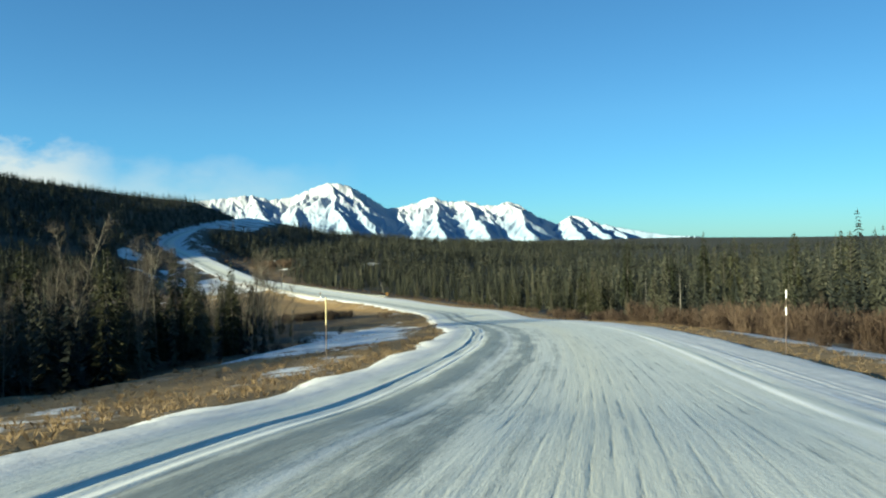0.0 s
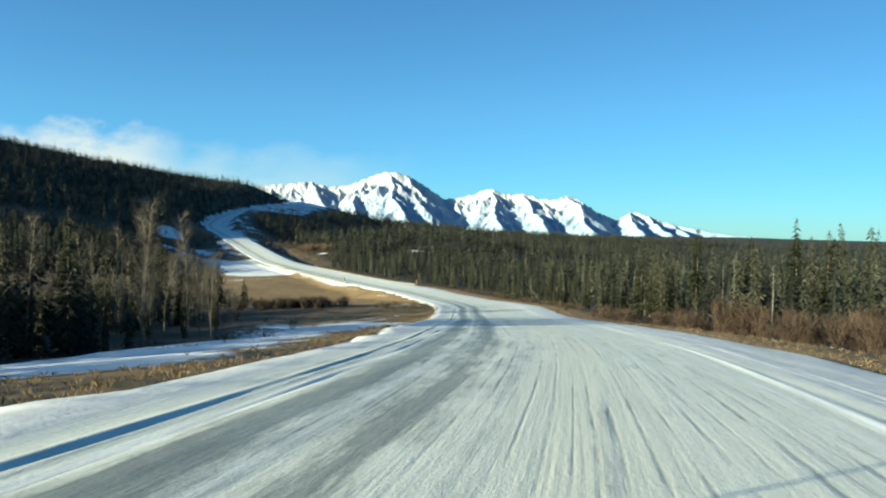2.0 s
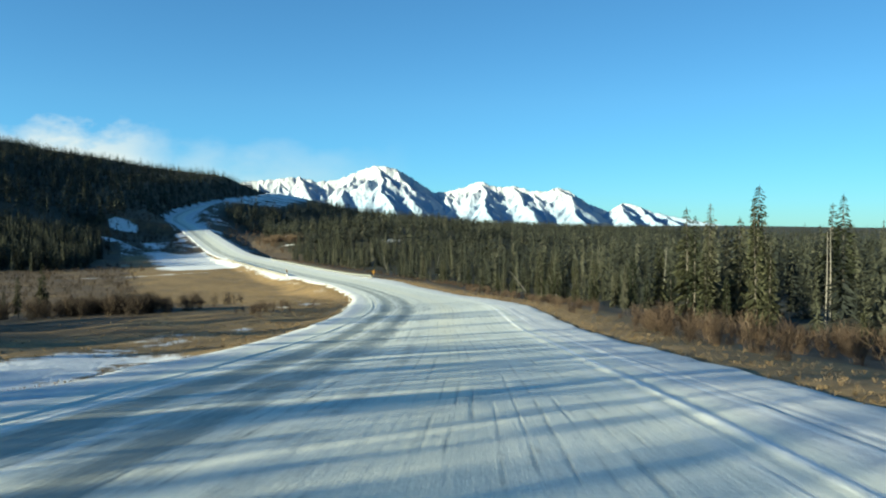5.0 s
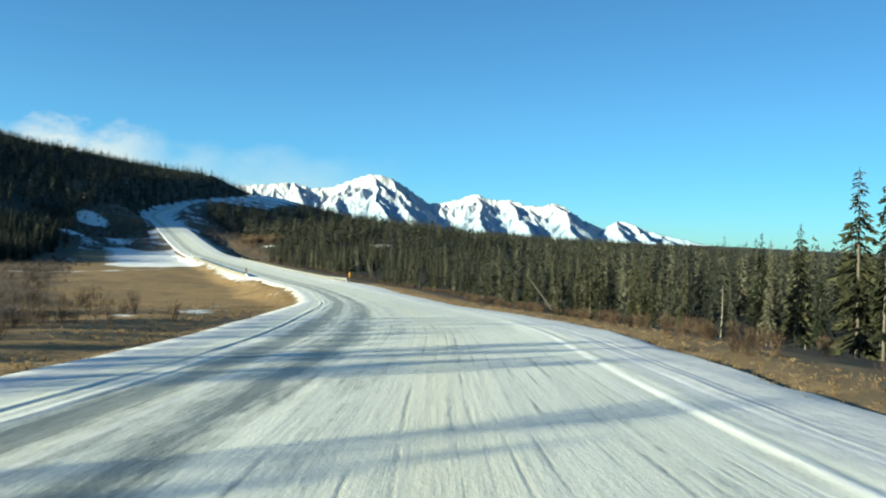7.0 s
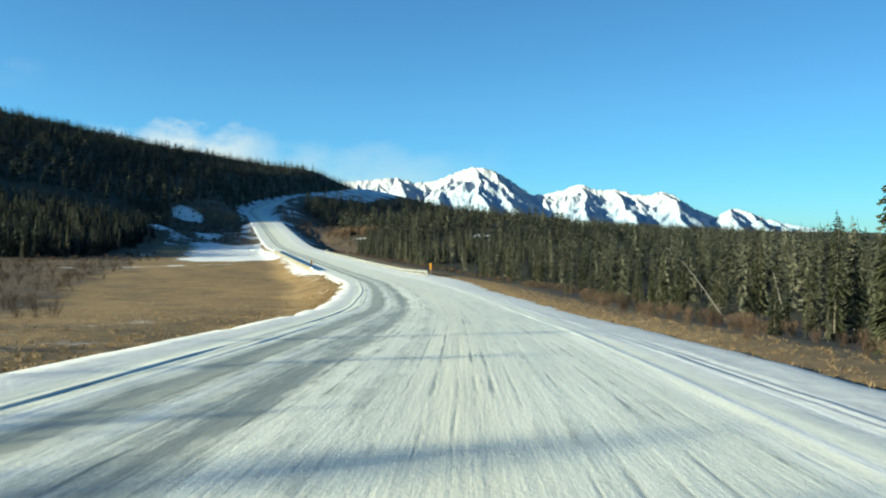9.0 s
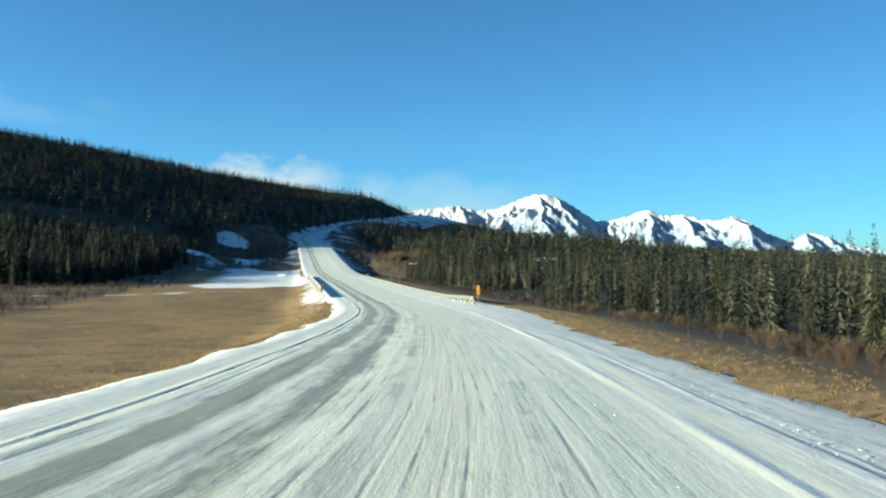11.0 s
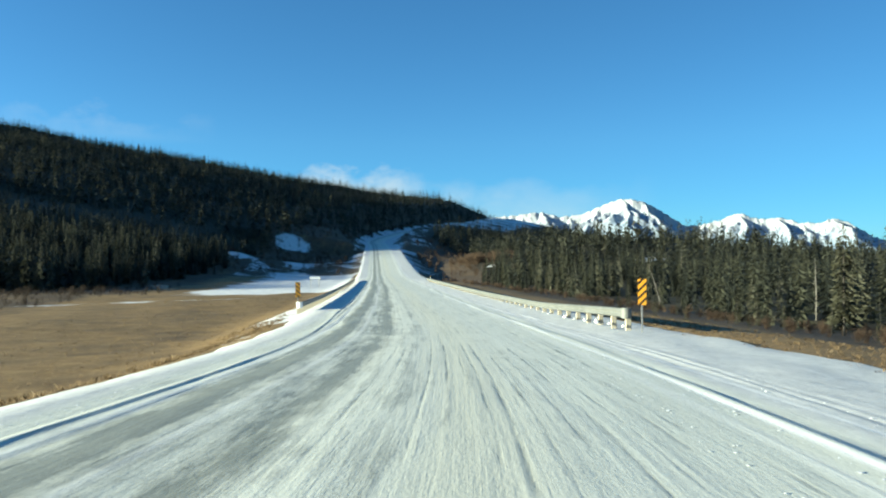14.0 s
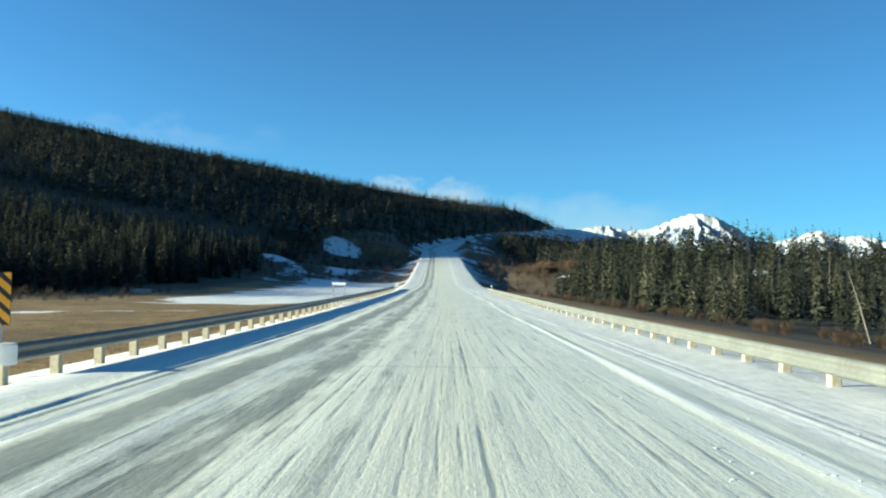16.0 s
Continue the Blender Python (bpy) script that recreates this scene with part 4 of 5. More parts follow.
lone = np.array([(-74.6, -174.4, 7.7), (-68, -162.9, 7.4), (-68.2, -160.6, 6.8), (-61.9, -142.6, 7.2), (-59.7, -137, 6.4), (-55.4, -128.3, 6.8), (-57, -126, 8.0), (-57.8, -127, 7.5), (-57, -114.9, 6.4), (-50, -108.5, 6.2), (-50.9, -109.4, 6.0), (-44.2, -88, 4.6), (-45.1, -97.6, 3.4), (-82, -168, 10.5), (-79, -163, 9), (-77, -156.5, 9.5), (-72, -150, 8.5), (-84, -172, 9), (-88, -164, 10.5), (-80, -158, 11), (-74, -154, 10), (-70, -156, 9.5), (-66, -148.5, 8)])
spruce_things(np.c_[lone[:, :2], land(lone[:, 0], lone[:, 1])], lone[:, 2], "lone spruces before the field", "dark lone spruce standing clear of the wood", 65, fat=1.3)
spruce_things(np.c_[tall[:, :2], land(tall[:, 0], tall[:, 1])], tall[:, 2], "tall spruces by the bend", "tall ragged spruce rising above its neighbours", 62, fat=1.15)

# wood beside the first bend
lx, ly = scatter(rng, -200, -40, -260, -86, 0.085)
qx, qy = scatter(rng, -135, -60, -218, -149, 0.22)
ok = left_wood(qx, qy) & ~left_wood(qx + 9, qy)
lx, ly = np.r_[lx, qx[ok]], np.r_[ly, qy[ok]]
ok = left_wood(lx, ly)
lx, ly = lx[ok], ly[ok]
ledge = ~left_wood(lx + 14, ly)
lz, lh = land(lx, ly), sized(lx, ly, rng)
xyz = np.c_[lx, ly, lz]
some = ledge & (ly > -185) & (lx > -75) & (rng.rand(len(lx)) < 0.6)
grown = some & (ly > -169) & (ly < -149) & (rng.rand(len(lx)) < 0.4)
lh = np.where(grown, rng.uniform(6.5, 10.0, len(lx)), lh)
spruce_things(xyz[some], lh[some], "spruces beside the bend", "dark spruce among bare aspens", 63)
stand("shaded_spruce_wood", xyz[~some], lh[~some], BACK, M_SPRUCE_FAR, "dark spruce wood behind bare aspens", "forest", 64)


def thorn(p, q, r, rng):
    """A fine twig: one tapered sliver."""
    p, q = np.asarray(p, float), np.asarray(q, float)
    a = np.cross(q - p, rng.normal(0, 1, 3))
    a *= r / (np.linalg.norm(a) + 1e-9)
    return np.array([p - a, p + a, q]), np.array([(0, 1, 2)])


def spike(p, q, r):
    """A stem: a three-sided spike."""
    v, t = tube(p, q, r, r * 0.3, 3)
    return np.vstack([v[:3], [q]]), np.array([(0, 1, 3), (1, 2, 3), (2, 0, 3)])


def aspen_arrays(seed):
    """A bare aspen: slender trunk with rising limbs, and fine twigs."""
    rng = np.random.RandomState(seed)
    trunk, twigs = [], []
    p, w = np.zeros(3), np.array((rng.normal(0, 0.04), rng.normal(0, 0.04), 1.0))
    pts = [p]
    for i in range(9):
        w = w + np.array((rng.normal(0, 0.045), rng.normal(0, 0.045), 0))
        p = p + w / np.linalg.norm(w) * 0.11
        pts.append(p)
    rad = np.linspace(0.0050, 0.0012, 10)
    for i in range(9):
        trunk.append(tube(pts[i], pts[i + 1], rad[i], rad[i + 1], 5))
    for i in range(26):
        f = rng.uniform(0.3, 0.98) * 9
        k = min(int(f), 8)
        q = pts[k] + (pts[k + 1] - pts[k]) * (f - k)
        a, lift = rng.uniform(0, 6.283), rng.uniform(0.7, 1.5)
        way = np.array((math.cos(a), math.sin(a), lift))
        way /= np.linalg.norm(way)
        ln = rng.uniform(0.08, 0.20) * (1.15 - f / 11)
        end = q + way * ln + np.array((0, 0, 0.02))
        trunk.append(tube(q, end, 0.0020, 0.0008, 3))
        for j in range(22):
            b = q + (end - q) * rng.uniform(0.25, 1.0)
            ww = way + rng.normal(0, 0.5, 3)
            ww /= np.linalg.norm(ww)
            twigs.append(thorn(b, b + ww * rng.uniform(0.04, 0.12), 0.0009, rng))
    return joined(trunk), joined(twigs)


def aspen_things(places, heights, seed):
    rng = np.random.RandomState(seed)
    first = []
    for k in range(6):
        root = tagged(new("aspen"), "leafless aspen with a pale slender trunk", "aspen", "aspens beside the bend")
        (tv, tt), (wv, wt) = aspen_arrays(seed + k)
        array_part("trunk", tv, tt, M_ASPEN, root)
        tagged(array_part("bare_crown", wv, wt, M_TWIG, root), "fine brown bare twigs", kind="stuff")
        first.append(root)
    for i, ((x, y, z), h) in enumerate(zip(places, heights)):
        k = i % 6
        m = Matrix.Translation((x, y, z - 0.05)) @ Euler((0, 0, rng.uniform(0, 6.28))).to_matrix().to_4x4() @ Matrix.Scale(h, 4)
        if i < 6:
            first[k].matrix_basis = m
        else:
            copy_thing(first[k], Matrix()).matrix_basis = m


ax_, ay_ = scatter(rng, -120, -44, -222, -95, 0.13)
ok = left_wood(ax_ - 1.5, ay_) & ~left_wood(ax_ + 11, ay_)
ax_, ay_ = ax_[ok][:230], ay_[ok][:230]
ak = sized(ax_, ay_, rng)
ah = np.clip(rng.normal(9.8, 1.6, len(ax_)), 6, 13)
ah = np.where((ay_ > -170) & (rng.rand(len(ax_)) < np.where(ay_ < -148, 0.75, 0.06)), ah * 0.9, np.minimum(ah, ak + np.where((ay_ > -170) & (ay_ < -148), 1.6, 0.4)))
ax_, ay_, ah = np.r_[ax_, -57.3, -55.8], np.r_[ay_, -117.5, -115.5], np.r_[ah, 8.5, 7.5]
# the wood's thin end towards the field
back = rng.uniform(0, 9, 34)
ey_ = rng.uniform(-131, -107, 34)
ex_ = np.interp(ey_, [-131, -119, -107], [-51.5, -50, -49]) - back
ax_, ay_, ah = np.r_[ax_, ex_], np.r_[ay_, ey_], np.r_[ah, rng.uniform(5.2, 6.6, 34) + 0.12 * back]
aspen_things(np.c_[ax_, ay_, land(ax_, ay_)], ah, 70)


def snag(x, y, h, lean=(0, 0), label="dead spruce, a bare grey pole with broken stubs"):
    rng = np.random.RandomState(int(abs(x * 7 + y * 3)))
    root = tagged(new("dead_spruce"), label, "dead tree")
    z = float(land([x], [y])[0])
    root.matrix_basis = Matrix.Translation((x, y, z - 0.1)) @ Euler((lean[0], lean[1], 0)).to_matrix().to_4x4()
    array_part("trunk", *joined([tube((0, 0, 0), (0.05, 0, h * 0.5), 0.085, 0.055, 7), tube((0.05, 0, h * 0.5), (0, 0.06, h), 0.055, 0.015, 6)]), M_SNAG, root)
    stubs = []
    for i in range(38):
        f, a = rng.uniform(0.15, 0.98), rng.uniform(0, 6.283)
        r = rng.uniform(0.15, 0.75) * (1.1 - f * 0.6)
        stubs.append(tube((0, 0, h * f), (math.cos(a) * r, math.sin(a) * r, h * f - r * rng.uniform(0, 0.6)), 0.016, 0.005, 3))
    tagged(array_part("broken_branches", *joined(stubs), M_SNAG, root), "broken grey branch stubs", kind="stuff")


for sx, sy, sh_, ln in ((26.4, -111.4, 9.5, (0, 0)), (18, -118, 8.5, (0, 0.03)), (10, -135, 7.5, (0.05, -0.03)), (21.5, -92, 8, (0, 0.12)), (28.3, -80.5, 5, (0.02, 0)),
                        (18.6, -66.2, 6.0, (0.1, -0.75)), (22, -68, 4.5, (0.2, -0.45)), (49.4, 42, 6.5, (0, 0)), (66, 117, 9.5, (0, 0)), (40, 60, 6, (0, -0.3))):
    snag(sx, sy, sh_, ln)


# ---------------------------------------------------------------- brush and grass
def shrub_arrays(seed, stems=26, twigs=6):
    rng = np.random.RandomState(seed)
    out = []
    for i in range(stems):
        a, lean = rng.uniform(0, 6.283), abs(rng.normal(0.3, 0.3))
        way = np.array((math.cos(a) * lean, math.sin(a) * lean, 1.0))
        way /= np.linalg.norm(way)
        b = np.array((rng.normal(0, 0.09), rng.normal(0, 0.09), 0))
        e = b + way * rng.uniform(0.6, 1.0)
        out.append(spike(b, e, 0.0058))
        for j in range(twigs):
            q = b + (e - b) * rng.uniform(0.35, 0.95)
            ww = way + rng.normal(0, 0.42, 3)
            out.append(thorn(q, q + ww / np.linalg.norm(ww) * rng.uniform(0.12, 0.36), 0.0075, rng))
    return joined(out)


def tuft_arrays(seed, blades=8):
    rng = np.random.RandomState(seed)
    V, T = [], []
    for i in range(blades):
        a, lean = rng.uniform(0, 6.283), rng.uniform(0.1, 0.75)
        w, s = np.array((math.cos(a), math.sin(a), 0)), np.array((-math.sin(a), math.cos(a), 0)) * rng.uniform(0.009, 0.024)
        b = w * rng.uniform(0, 0.25)
        h = rng.uniform(0.5, 1.0)
        mid, tip = b + w * lean * 0.3 + np.array((0, 0, h * 0.65)), b + w * lean + np.array((0, 0, h))
        n = len(V)
        V += [b - s, b + s, mid + s * 0.8, tip]
        T += [(n, n + 1, n + 2), (n, n + 2, n + 3)]
    return np.array(V), np.array(T)


SHRUBS = [shrub_arrays(400 + k) for k in range(5)]
DENSE = [shrub_arrays(410 + k, 46, 7) for k in range(5)]
LOW = [shrub_arrays(420 + k, 16, 4) for k in range(5)]
TUFTS = [tuft_arrays(500 + k) for k in range(6)]

wx, wy = scatter(rng, -70, 60, -230, 130, 0.2)
wd = by_road(wx, wy)[0]
we = np.interp(wy, [-230, -120, -95, -66, -40, 0, 50, 90, 130], [12.5, 10, 10.5, 13, 18, 20, 22, 13, 14])
ok = (wd > we - np.where(wy < -130, 1.5, 3.5)) & (wd - right_edge(wy) > 2.4) & (wd < we + np.where(wy < -126, 15, 5)) & (rng.rand(len(wx)) < np.where(wd > we + 5, 0.5, np.where(wy < -132, 0.95, 0.8)))
stand("verge_willow_brush", np.c_[wx, wy, land(wx, wy) - 0.05][ok], np.where(wy < -168, 1.9, np.where(wy < -132, 1.35, 0.8))[ok] * rng.uniform(0.7, 1.25, ok.sum()), DENSE, M_WILLOW,
      "leafless red-brown willow brush along the forest edge", "brush", 81)
bx_, by_ = scatter(rng, -110, -18, -200, 120, 0.10)
bd = by_road(bx_, by_)[0]
ok = ~left_wood(bx_, by_) & ~hill_wood(bx_, by_) & ((bx_ < -34 + 3 * waves(bx_, by_, 15, 44)) & (by_ > -95) | (bd < -19) & (by_ < -95) & left_wood(bx_ - 5, by_) | (by_ < -62) & (by_ > -92) & (bd < -20) | (by_ > 55) & (by_ < 100) & (bx_ < -29))
ok &= rng.rand(len(bx_)) < 0.6
lx_, ly_ = scatter(rng, -112, -22, -84, 100, 0.22)
lk = np.interp(ly_, [-110, -77, -40, 0, 100], [-30, -25.5, -30, -33.5, -34]) + 1.6 * waves(lx_, ly_, 13, 44)
lw = (lx_ < lk) & ~hill_wood(lx_, ly_) & ~left_wood(lx_, ly_) & (waves(lx_, ly_, 10, 46) > -0.55)
stand("field_low_scrub", np.c_[lx_, ly_, land(lx_, ly_) - 0.04][lw], rng.uniform(0.4, 1.1, lw.sum()), LOW, M_SCRUB, "low leafless grey-brown scrub beyond the grass field", "brush", 88)
stand("field_willow_brush", np.c_[bx_, by_, land(bx_, by_) - 0.05][ok], rng.uniform(0.5, 1.6, ok.sum()), SHRUBS, M_SCRUB,
      "leafless brown brush at the edge of the field", "brush", 82)

# young spruces in the scrub by the bridge
yx, yy = scatter(rng, 2, 40, -85, 30, 0.04)
yd = by_road(yx, yy)[0] - right_edge(yy)
ok = (yd > 4) & (yd < 15)
yx, yy = yx[ok], yy[ok]
spruce_things(np.c_[yx, yy, land(yx, yy)], rng.uniform(0.7, 2.6, len(yx)), "young spruces in the scrub", "young green spruce among brown roadside scrub", 66, 20)

gx_, gy_ = np.r_[rng.normal(-28.5, 1.3, 16), rng.normal(-25, 1.2, 8)], np.r_[rng.normal(-107, 1.8, 16), rng.normal(-100.5, 1.5, 8)]
stand("field_saplings", np.c_[gx_, gy_, land(gx_, gy_) - 0.05], rng.uniform(0.5, 1.0, 24), SHRUBS, M_WILLOW, "thin leafless saplings standing in the dry grass field", "brush", 87)
kx, ky = rng.normal(-39, 3.2, 90), rng.normal(-100, 1.6, 90)
stand("willow_thicket", np.c_[kx, ky, land(kx, ky) - 0.05], rng.uniform(1.0, 1.8, 90), DENSE, M_SCRUB, "dense brown willow thicket before the field", "brush", 84)
nx_, ny_ = np.r_[rng.normal(41, 3.0, 42), rng.normal(50, 3.5, 26)], np.r_[rng.normal(252, 7, 42), rng.normal(240, 6, 26)]
stand("bare_willow_clump", np.c_[nx_, ny_, land(nx_, ny_) - 0.05], rng.uniform(2.4, 4.4, 68), DENSE, M_WILLOW, "tall leafless tan willows below the road bank", "brush", 89, 0.75)
cx_, cy_ = scatter(rng, -44, 60, 190, 420, 0.05)
cd = by_road(cx_, cy_)[0]
ok = (cd < -14) & ((cy_ > 262) | (rng.rand(len(cx_)) < 0.45)) | (cd > 15) & (cd < 46) & (rng.rand(len(cx_)) < 0.8)
stand("cutting_scrub", np.c_[cx_, cy_, land(cx_, cy_) - 0.05][ok], rng.uniform(1.0, 2.6, ok.sum()), SHRUBS, M_WILLOW, "dark leafless scrub on the road cutting", "brush", 85)
tx, ty = scatter(rng, -110, 45, -240, 70, 2.2)
ex, ey = scatter(rng, -90, 22, -238, 12, 8.5)
ed = by_road(ex, ey)[0]
ee = np.where(ed > 0, ed - right_edge(ey), left_edge(ey) - ed)
ok = (ee > -0.1) & (ee < np.where((ed < 0) & (ey < -182), 11.0, 4.8)) & (rng.rand(len(ex)) < np.where((ed < 0) & (ey < -186), np.clip(0.75 - ee / 14 + 0.4 * waves(ex, ey, 4, 63), 0.05, 1), np.where((ed < 0) & (ey < -132), np.clip(1.0 - ee / 1.6, 0.04, 1), np.clip(1.25 - ee / 5.0, 0.1, 1)))) & (cover(ex, ey)[0] < 0.55) 
stand("verge_grass", np.c_[ex, ey, land(ex, ey) - 0.02][ok], np.where((ed < 0) & (ey < -186), 1.25, np.where(ed > 0, 0.9, 1.0))[ok] * rng.uniform(0.06, 0.16, ok.sum()), TUFTS, M_GRASS, "short dry tan grass at the edge of the snow", "grass", 86)
td = by_road(tx, ty)[0]
te = np.where(td > 0, td - right_edge(ty), left_edge(ty) - td)
snowy = cover(tx, ty)[0]
ok = (te > 0.0) & (te < 22) & (snowy < 0.5) & (rng.rand(len(tx)) < np.clip(1.15 - te / 20, 0.12, 1)) & ~left_wood(tx, ty)
ok &= (tx < 20) & (td < 0)
stand("dry_grass", np.c_[tx, ty, land(tx, ty) - 0.03][ok], rng.uniform(0.06, 0.17, ok.sum()), TUFTS, M_GRASS, "tall dry tan grass along the road banks", "grass", 83)


# ---------------------------------------------------------------- guard rails and markers
def road_at(y):
    at = [np.array([np.interp(y, ROAD[:, 1], a[:, k]) for k in range(a.shape[1])]) for a in (ROAD, R_RIGHT, R_WAY)]
    return at[0], at[1], at[2]


def guard_rail(side, y0, y1, off, label):
    """A W-beam on timber posts with a rounded end piece; side: +1 right of the road."""
    root = tagged(new("guard_rail"), label, "guard rail", "guard rails at the bridge")
    ys = np.arange(y0, y1, 1.905)
    line = []
    for y in ys:
        c, r, w = road_at(y)
        p = np.array((c[0] + r[0] * off, c[1] + r[1] * off))
        line.append((p[0], p[1], c[2] + (0.10 - 0.31 * float(smooth(-8, 12, y)) if side > 0 else -0.30), math.atan2(w[1], w[0]), r[0], r[1]))
    line = np.array(line)
    # beam: section in (out from the road, up)
    sec = np.array([(0.0, 0.0), (0.05, 0.02), (0.08, 0.06), (0.08, 0.10), (0.02, 0.145), (0.02, 0.195), (0.08, 0.24), (0.08, 0.28), (0.05, 0.32), (0.0, 0.34)])
    sec = np.vstack([sec, sec[::-1] + (0.006, 0)])
    k = len(sec)
    V = []
    for x, y, z, a, rxx, ryy in line:
        for o, up in sec:
            V.append((x - side * rxx * o, y - side * ryy * o, z + 0.36 + up))
    n = len(line)
    Q = [(i * k + j, i * k + (j + 1) % k, (i + 1) * k + (j + 1) % k, (i + 1) * k + j) for i in range(n - 1) for j in range(k)]
    ob = new("beam", mesh_of("beam", V, Q, M_RAIL, smooth=True))
    ob.parent = root
    tagged(ob, "pale galvanised steel beam")
    # rounded end piece
    x, y, z, a, rxx, ryy = line[0]
    bm = bmesh.new()
    m = Matrix.Translation((x + side * rxx * 0.02, y + ryy * 0.02 - 0.05, z + 0.53))
    bmesh.ops.create_cone(bm, cap_ends=True, segments=20, radius1=0.19, radius2=0.19, depth=0.37, matrix=m)
    bmesh.ops.bevel(bm, geom=[e for e in bm.edges if abs(e.verts[0].co.z - e.verts[1].co.z) < 1e-4], offset=0.02, segments=2, affect="EDGES")
    part("end_piece", bm, M_RAIL if side > 0 else M_WHITE, root, "rounded end piece")
    bm = bmesh.new()
    box(bm, (0.17, 0.19, 1.1), (0, 0, 0.10), bevel=0.015)
    post_me = bpy.data.meshes.new("post")
    bm.to_mesh(post_me)
    bm.free()
    post_me.materials.append(M_POST)
    bm = bmesh.new()
    bmesh.ops.create_icosphere(bm, subdivisions=2, radius=0.2)
    for v in bm.verts:
        v.co.z = max(v.co.z * 0.85, -0.05)
        v.co += v.co.normalized() * 0.05 * noise.noise(v.co * 7)
    drift_me = bpy.data.meshes.new("snow_drift")
    bm.to_mesh(drift_me)
    bm.free()
    drift_me.materials.append(M_SNOW)
    rr = random.Random(3 + side)
    for i, (x, y, z, a, rxx, ryy) in enumerate(line):
        ob = new("post", post_me)
        ob.matrix_basis = Matrix.Translation((x + side * rxx * 0.11, y + side * ryy * 0.11, z + rr.uniform(-0.02, 0.02))) @ Euler((0, 0, a)).to_matrix().to_4x4()
        ob.parent = root
        if side > 0:
            dr = new("snow_drift", drift_me)
            f = rr.uniform(0.3, 0.52)
            dr.matrix_basis = Matrix.Translation((x - 0.10, y - 0.12, z + 0.06)) @ Matrix.Diagonal((f, f, f * rr.uniform(0.9, 1.8), 1))
            dr.parent = root
    return root


guard_rail(1, -6.3, 116, 6.35, "sunlit pale steel guard rail on snow-banked posts")
guard_rail(-1, 14.8, 122, -7.75, "steel guard rail throwing a long shadow on the road")


def object_marker(x, y, low, turn, lean):
    """A panel of amber and black slanting stripes on a steel post."""
    root = tagged(new("object_marker"), "black and amber striped marker panel on a steel post", "road sign", "markers at the rail ends")
    root.matrix_basis = Matrix.Translation((x, y, low)) @ Euler((0, 0, turn)).to_matrix().to_4x4()
    bm = bmesh.new()
    box(bm, (0.31, 0.012, 0.92), (0, 0, 0.46), bevel=0.004)
    panel = part("panel", bm, M_BLACK, root)
    W, Hh, st = 0.31, 0.92, 0.15
    k = 0
    for i in range(-3, 9):
        z0 = i * 0.26 + 0.02
        # slanting band clipped to the panel
        poly = [(-W / 2, z0), (W / 2, z0 + lean * W), (W / 2, z0 + lean * W + st), (-W / 2, z0 + st)]
        poly = clip(clip(poly, 0.004, 1), Hh - 0.004, -1)
        if len(poly) < 3:
            continue
        bm = bmesh.new()
        vs = [bm.verts.new((px * 0.97, -0.010, pz)) for px, pz in poly]
        f = bm.faces.new(vs)
        ex = bmesh.ops.extrude_face_region(bm, geom=[f])
        bmesh.ops.translate(bm, vec=(0, 0.003, 0), verts=[g for g in ex["geom"] if isinstance(g, bmesh.types.BMVert)])
        bmesh.ops.recalc_face_normals(bm, faces=bm.faces)
        s = part("stripe", bm, M_ORANGE, panel, "amber reflective stripe" if k == 0 else "")
        k += 1
    bm = bmesh.new()
    g = float(land([x], [y])[0]) - low - 0.3
    box(bm, (0.05, 0.035, 0.80 - g), (0, 0.03, (0.80 + g) / 2), bevel=0.006)
    part("post", bm, M_STEEL, root)


def clip(poly, level, sign):
    out = []
    for i in range(len(poly)):
        a, b = poly[i], poly[(i + 1) % len(poly)]
        ia, ib = (a[1] - level) * sign >= 0, (b[1] - level) * sign >= 0
        if ia:
            out.append(a)
        if ia != ib:
            t = (level - a[1]) / (b[1] - a[1])
            out.append((a[0] + (b[0] - a[0]) * t, level))
    return out


object_marker(13.3, -7.5, -5.52, radians(-4), 0.9)
object_marker(-0.73, 14.9, -6.0, radians(12), -0.9)


def snow_pole(x, y, h, bands, label):
    """A slim rusted rod with reflective bands: (from, to, material), as shares of the height."""
    root = tagged(new("snow_pole"), label, "marker pole", "marker poles")
    z = float(land([x], [y])[0])
    root.matrix_basis = Matrix.Translation((x, y, z)) @ Euler((0.01, 0.02, 0)).to_matrix().to_4x4()
    bm = bmesh.new()
    bmesh.ops.create_cone(bm, cap_ends=True, segments=10, radius1=0.019, radius2=0.016, depth=h + 0.3, matrix=Matrix.Translation((0, 0, h / 2 - 0.15)))
    pole = part("pole", bm, M_RUST, root)
    for lo, hi, mat in bands:
        bm = bmesh.new()
        bmesh.ops.create_cone(bm, cap_ends=True, segments=12, radius1=0.021, radius2=0.021, depth=(hi - lo) * h, matrix=Matrix.Translation((0, 0, (lo + hi) / 2 * h)))
        part("band", bm, mat, pole, "reflective band")


snow_pole(-54.7, -207.6, 2.2, ((0.87, 1.003, M_WHITE), (0.60, 0.73, M_WHITE)), "slim rusted snow pole with two white bands on the verge")
snow_pole(-69.6, -201.6, 2.3, ((0.60, 1.003, M_YELLOW),), "slim rusted snow pole with pale yellow sleeve in dry grass")


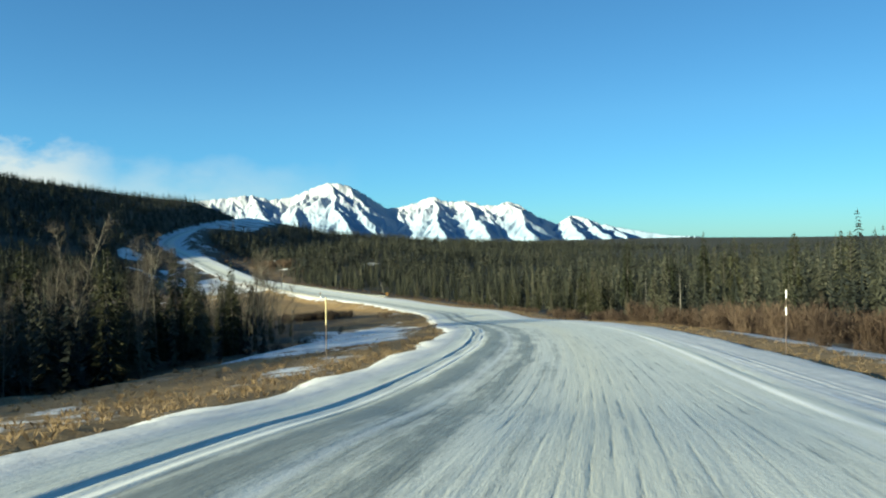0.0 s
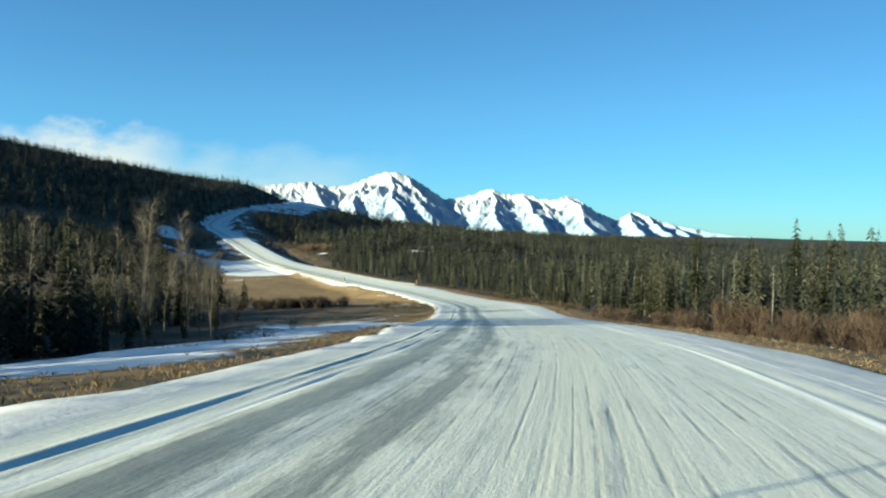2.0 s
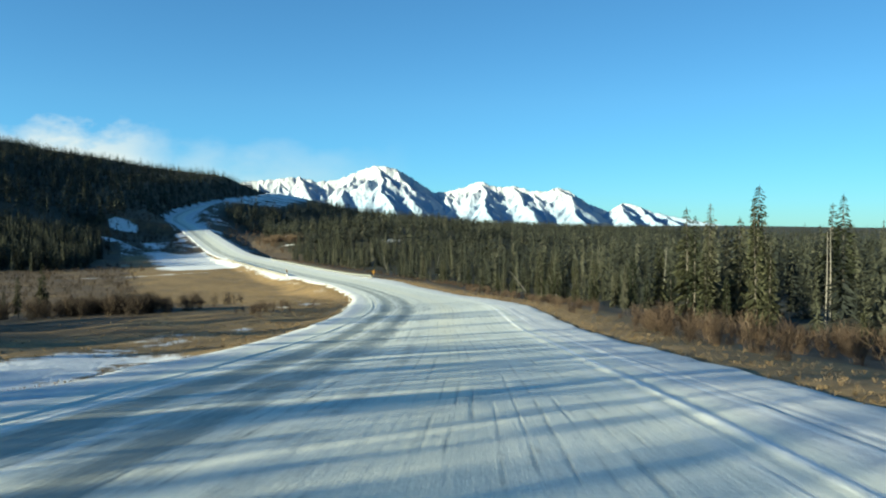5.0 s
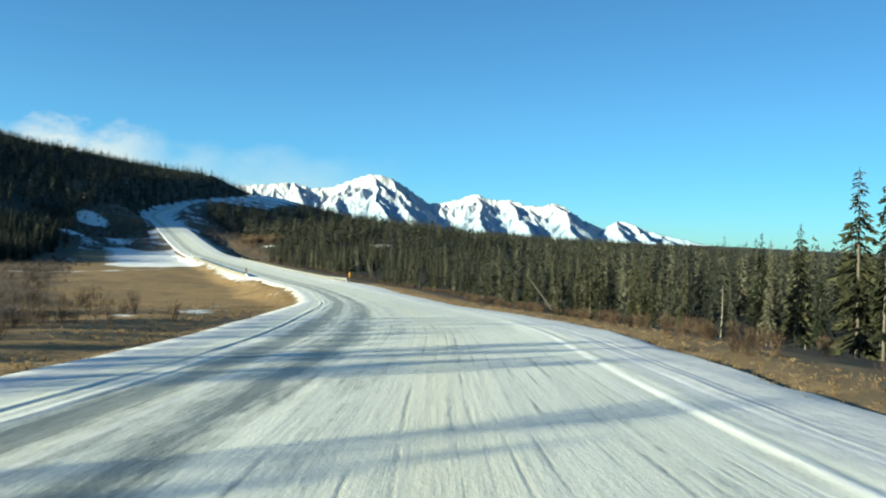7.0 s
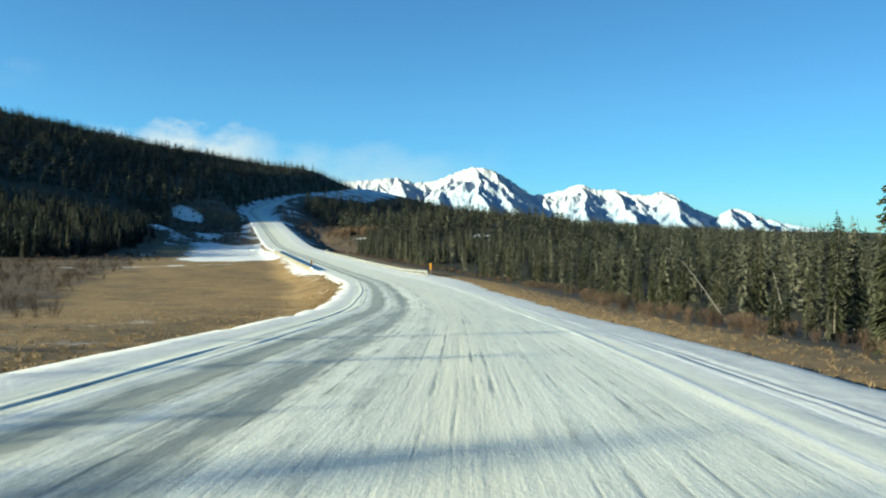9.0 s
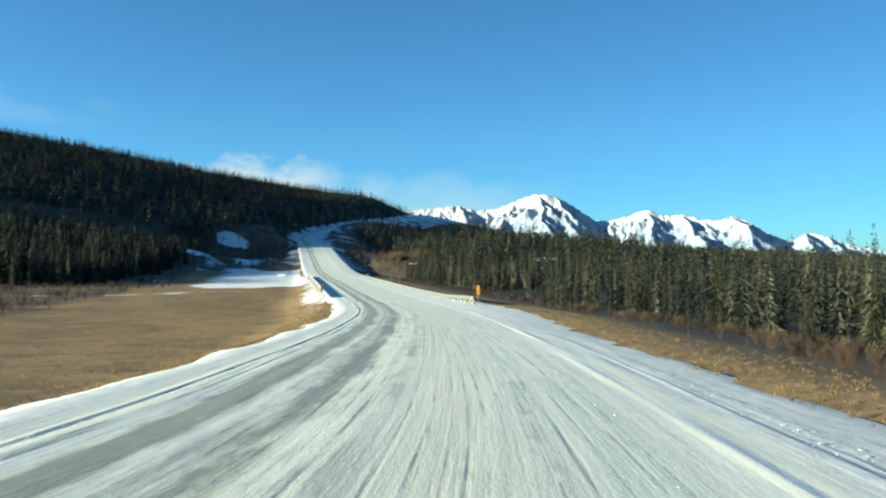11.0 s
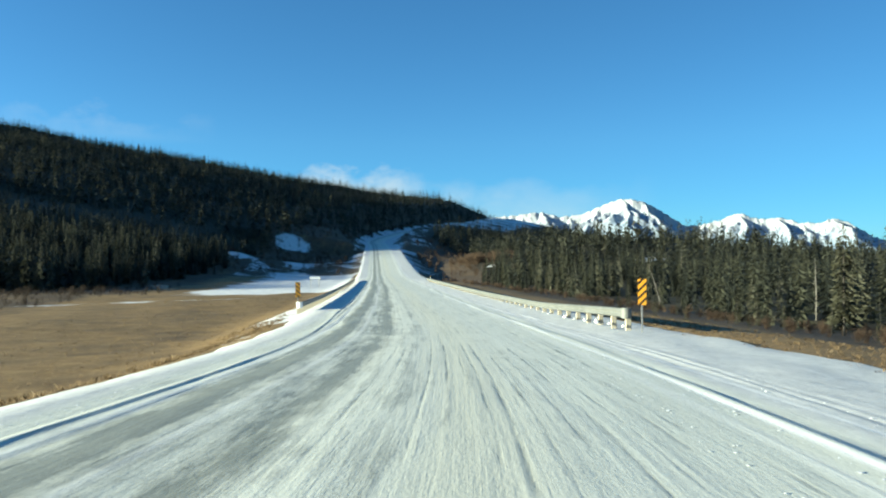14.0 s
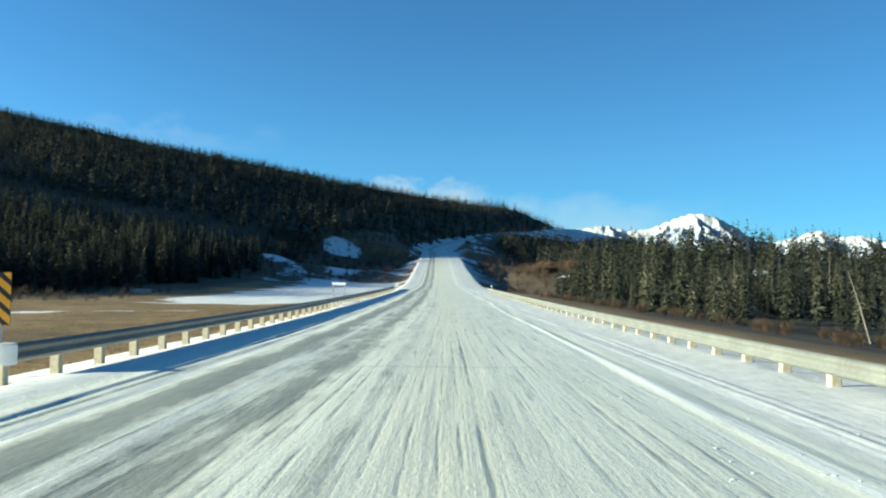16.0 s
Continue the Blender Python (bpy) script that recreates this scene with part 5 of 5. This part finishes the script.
def delineator(x, y, h, label):
    root = tagged(new("delineator"), label, "marker post", "delineator posts")
    z = float(land([x], [y])[0])
    root.matrix_basis = Matrix.Translation((x, y, z))
    bm = bmesh.new()
    box(bm, (0.11, 0.04, h + 0.3), (0, 0, h / 2 - 0.15), bevel=0.01)
    part("post", bm, M_WHITE, root)
    bm = bmesh.new()
    box(bm, (0.08, 0.008, 0.14), (0, -0.024, h - 0.14), bevel=0.002)
    part("reflector", bm, M_ORANGE, root, "amber reflector")


delineator(0.6, 127.9, 1.4, "white delineator post where the guard rail ends")
delineator(15.4, 119.8, 1.2, "white delineator post where the guard rail ends")


def notice_board(x, y):
    root = tagged(new("notice_board"), "small white board seen from behind on two posts", "road sign")
    z = float(land([x], [y])[0])
    root.matrix_basis = Matrix.Translation((x, y, z))
    for s in (-0.75, 0.75):
        bm = bmesh.new()
        box(bm, (0.09, 0.09, 2.3), (s, 0, 0.85), bevel=0.008)
        part("post", bm, M_POST, root)
    bm = bmesh.new()
    box(bm, (1.9, 0.03, 0.35), (0, -0.06, 1.85), bevel=0.006)
    part("board", bm, M_WHITE, root)


notice_board(-6.5, 108)


def timber_stack(x, y):
    root = tagged(new("log_pile"), "short pile of grey logs at the edge of the field", "logs")
    z = float(land([x], [y])[0])
    root.matrix_basis = Matrix.Translation((x, y, z)) @ Euler((0, 0, 0.2)).to_matrix().to_4x4()
    for i, (a, b) in enumerate(((-0.2, 0.17), (0.2, 0.17), (0.0, 0.5))):
        bm = bmesh.new()
        bmesh.ops.create_cone(bm, cap_ends=True, segments=14, radius1=0.2, radius2=0.18, depth=2.4 + 0.2 * i, matrix=Matrix.Translation((0, a, b)) @ Euler((0, radians(90), 0)).to_matrix().to_4x4())
        part("log", bm, M_LOG, root)


timber_stack(-34.4, 110)


# ---------------------------------------------------------------- loose snow on the road
def snow_crumbs(seed=91):
    """Small broken lumps of snow in rows along the lanes."""
    rng = np.random.RandomState(seed)
    oct_v = np.array([(1, 0, 0), (0, 1, 0), (-1, 0, 0), (0, -1, 0), (0, 0, 1.0), (0, 0, -0.4)])
    oct_t = np.array([(0, 1, 4), (1, 2, 4), (2, 3, 4), (3, 0, 4)])
    rows = ((-5.5, 0.16, 4200), (3.3, 0.14, 2600), (2.3, 0.15, 1200), (4.75, 0.15, 2600))
    us = np.concatenate([rng.normal(c, w, n) for c, w, n in rows])
    i = rng.choice(np.nonzero((ROAD[:, 1] > -232) & (ROAD[:, 1] < 45))[0], len(us))
    along = rng.uniform(-0.6, 0.6, len(i))
    x = ROAD[i, 0] + R_RIGHT[i, 0] * us + R_WAY[i, 0] * along
    y = ROAD[i, 1] + R_RIGHT[i, 1] * us + R_WAY[i, 1] * along
    slope = np.gradient(ROAD[:, 2]) / np.hypot(*np.gradient(ROAD[:, :2], axis=0).T)
    z = ROAD[i, 2] + slope[i] * along - 0.012 * np.abs(us + 1.3) + 0.004
    size = 0.010 + 0.022 * rng.rand(len(i)) ** 3
    ang = rng.uniform(0, 6.283, len(i))
    c, s = np.cos(ang)[:, None], np.sin(ang)[:, None]
    jit = rng.uniform(0.6, 1.3, (len(i), 6, 3)) * oct_v[None]
    X = (jit[:, :, 0] * c - jit[:, :, 1] * s) * size[:, None] + x[:, None]
    Y = (jit[:, :, 0] * s + jit[:, :, 1] * c) * size[:, None] * 1.3 + y[:, None]
    Z = jit[:, :, 2] * size[:, None] * 0.4 + z[:, None]
    T = (oct_t[None] + (np.arange(len(i)) * 6)[:, None, None]).reshape(-1, 3)
    me = mesh_of("snow_crumbs", np.stack([X, Y, Z], -1).reshape(-1, 3), T, M_SNOW)
    return tagged(new("snow_crumbs", me), "small broken lumps of snow along the wheel tracks", "snow", kind="stuff")


snow_crumbs()
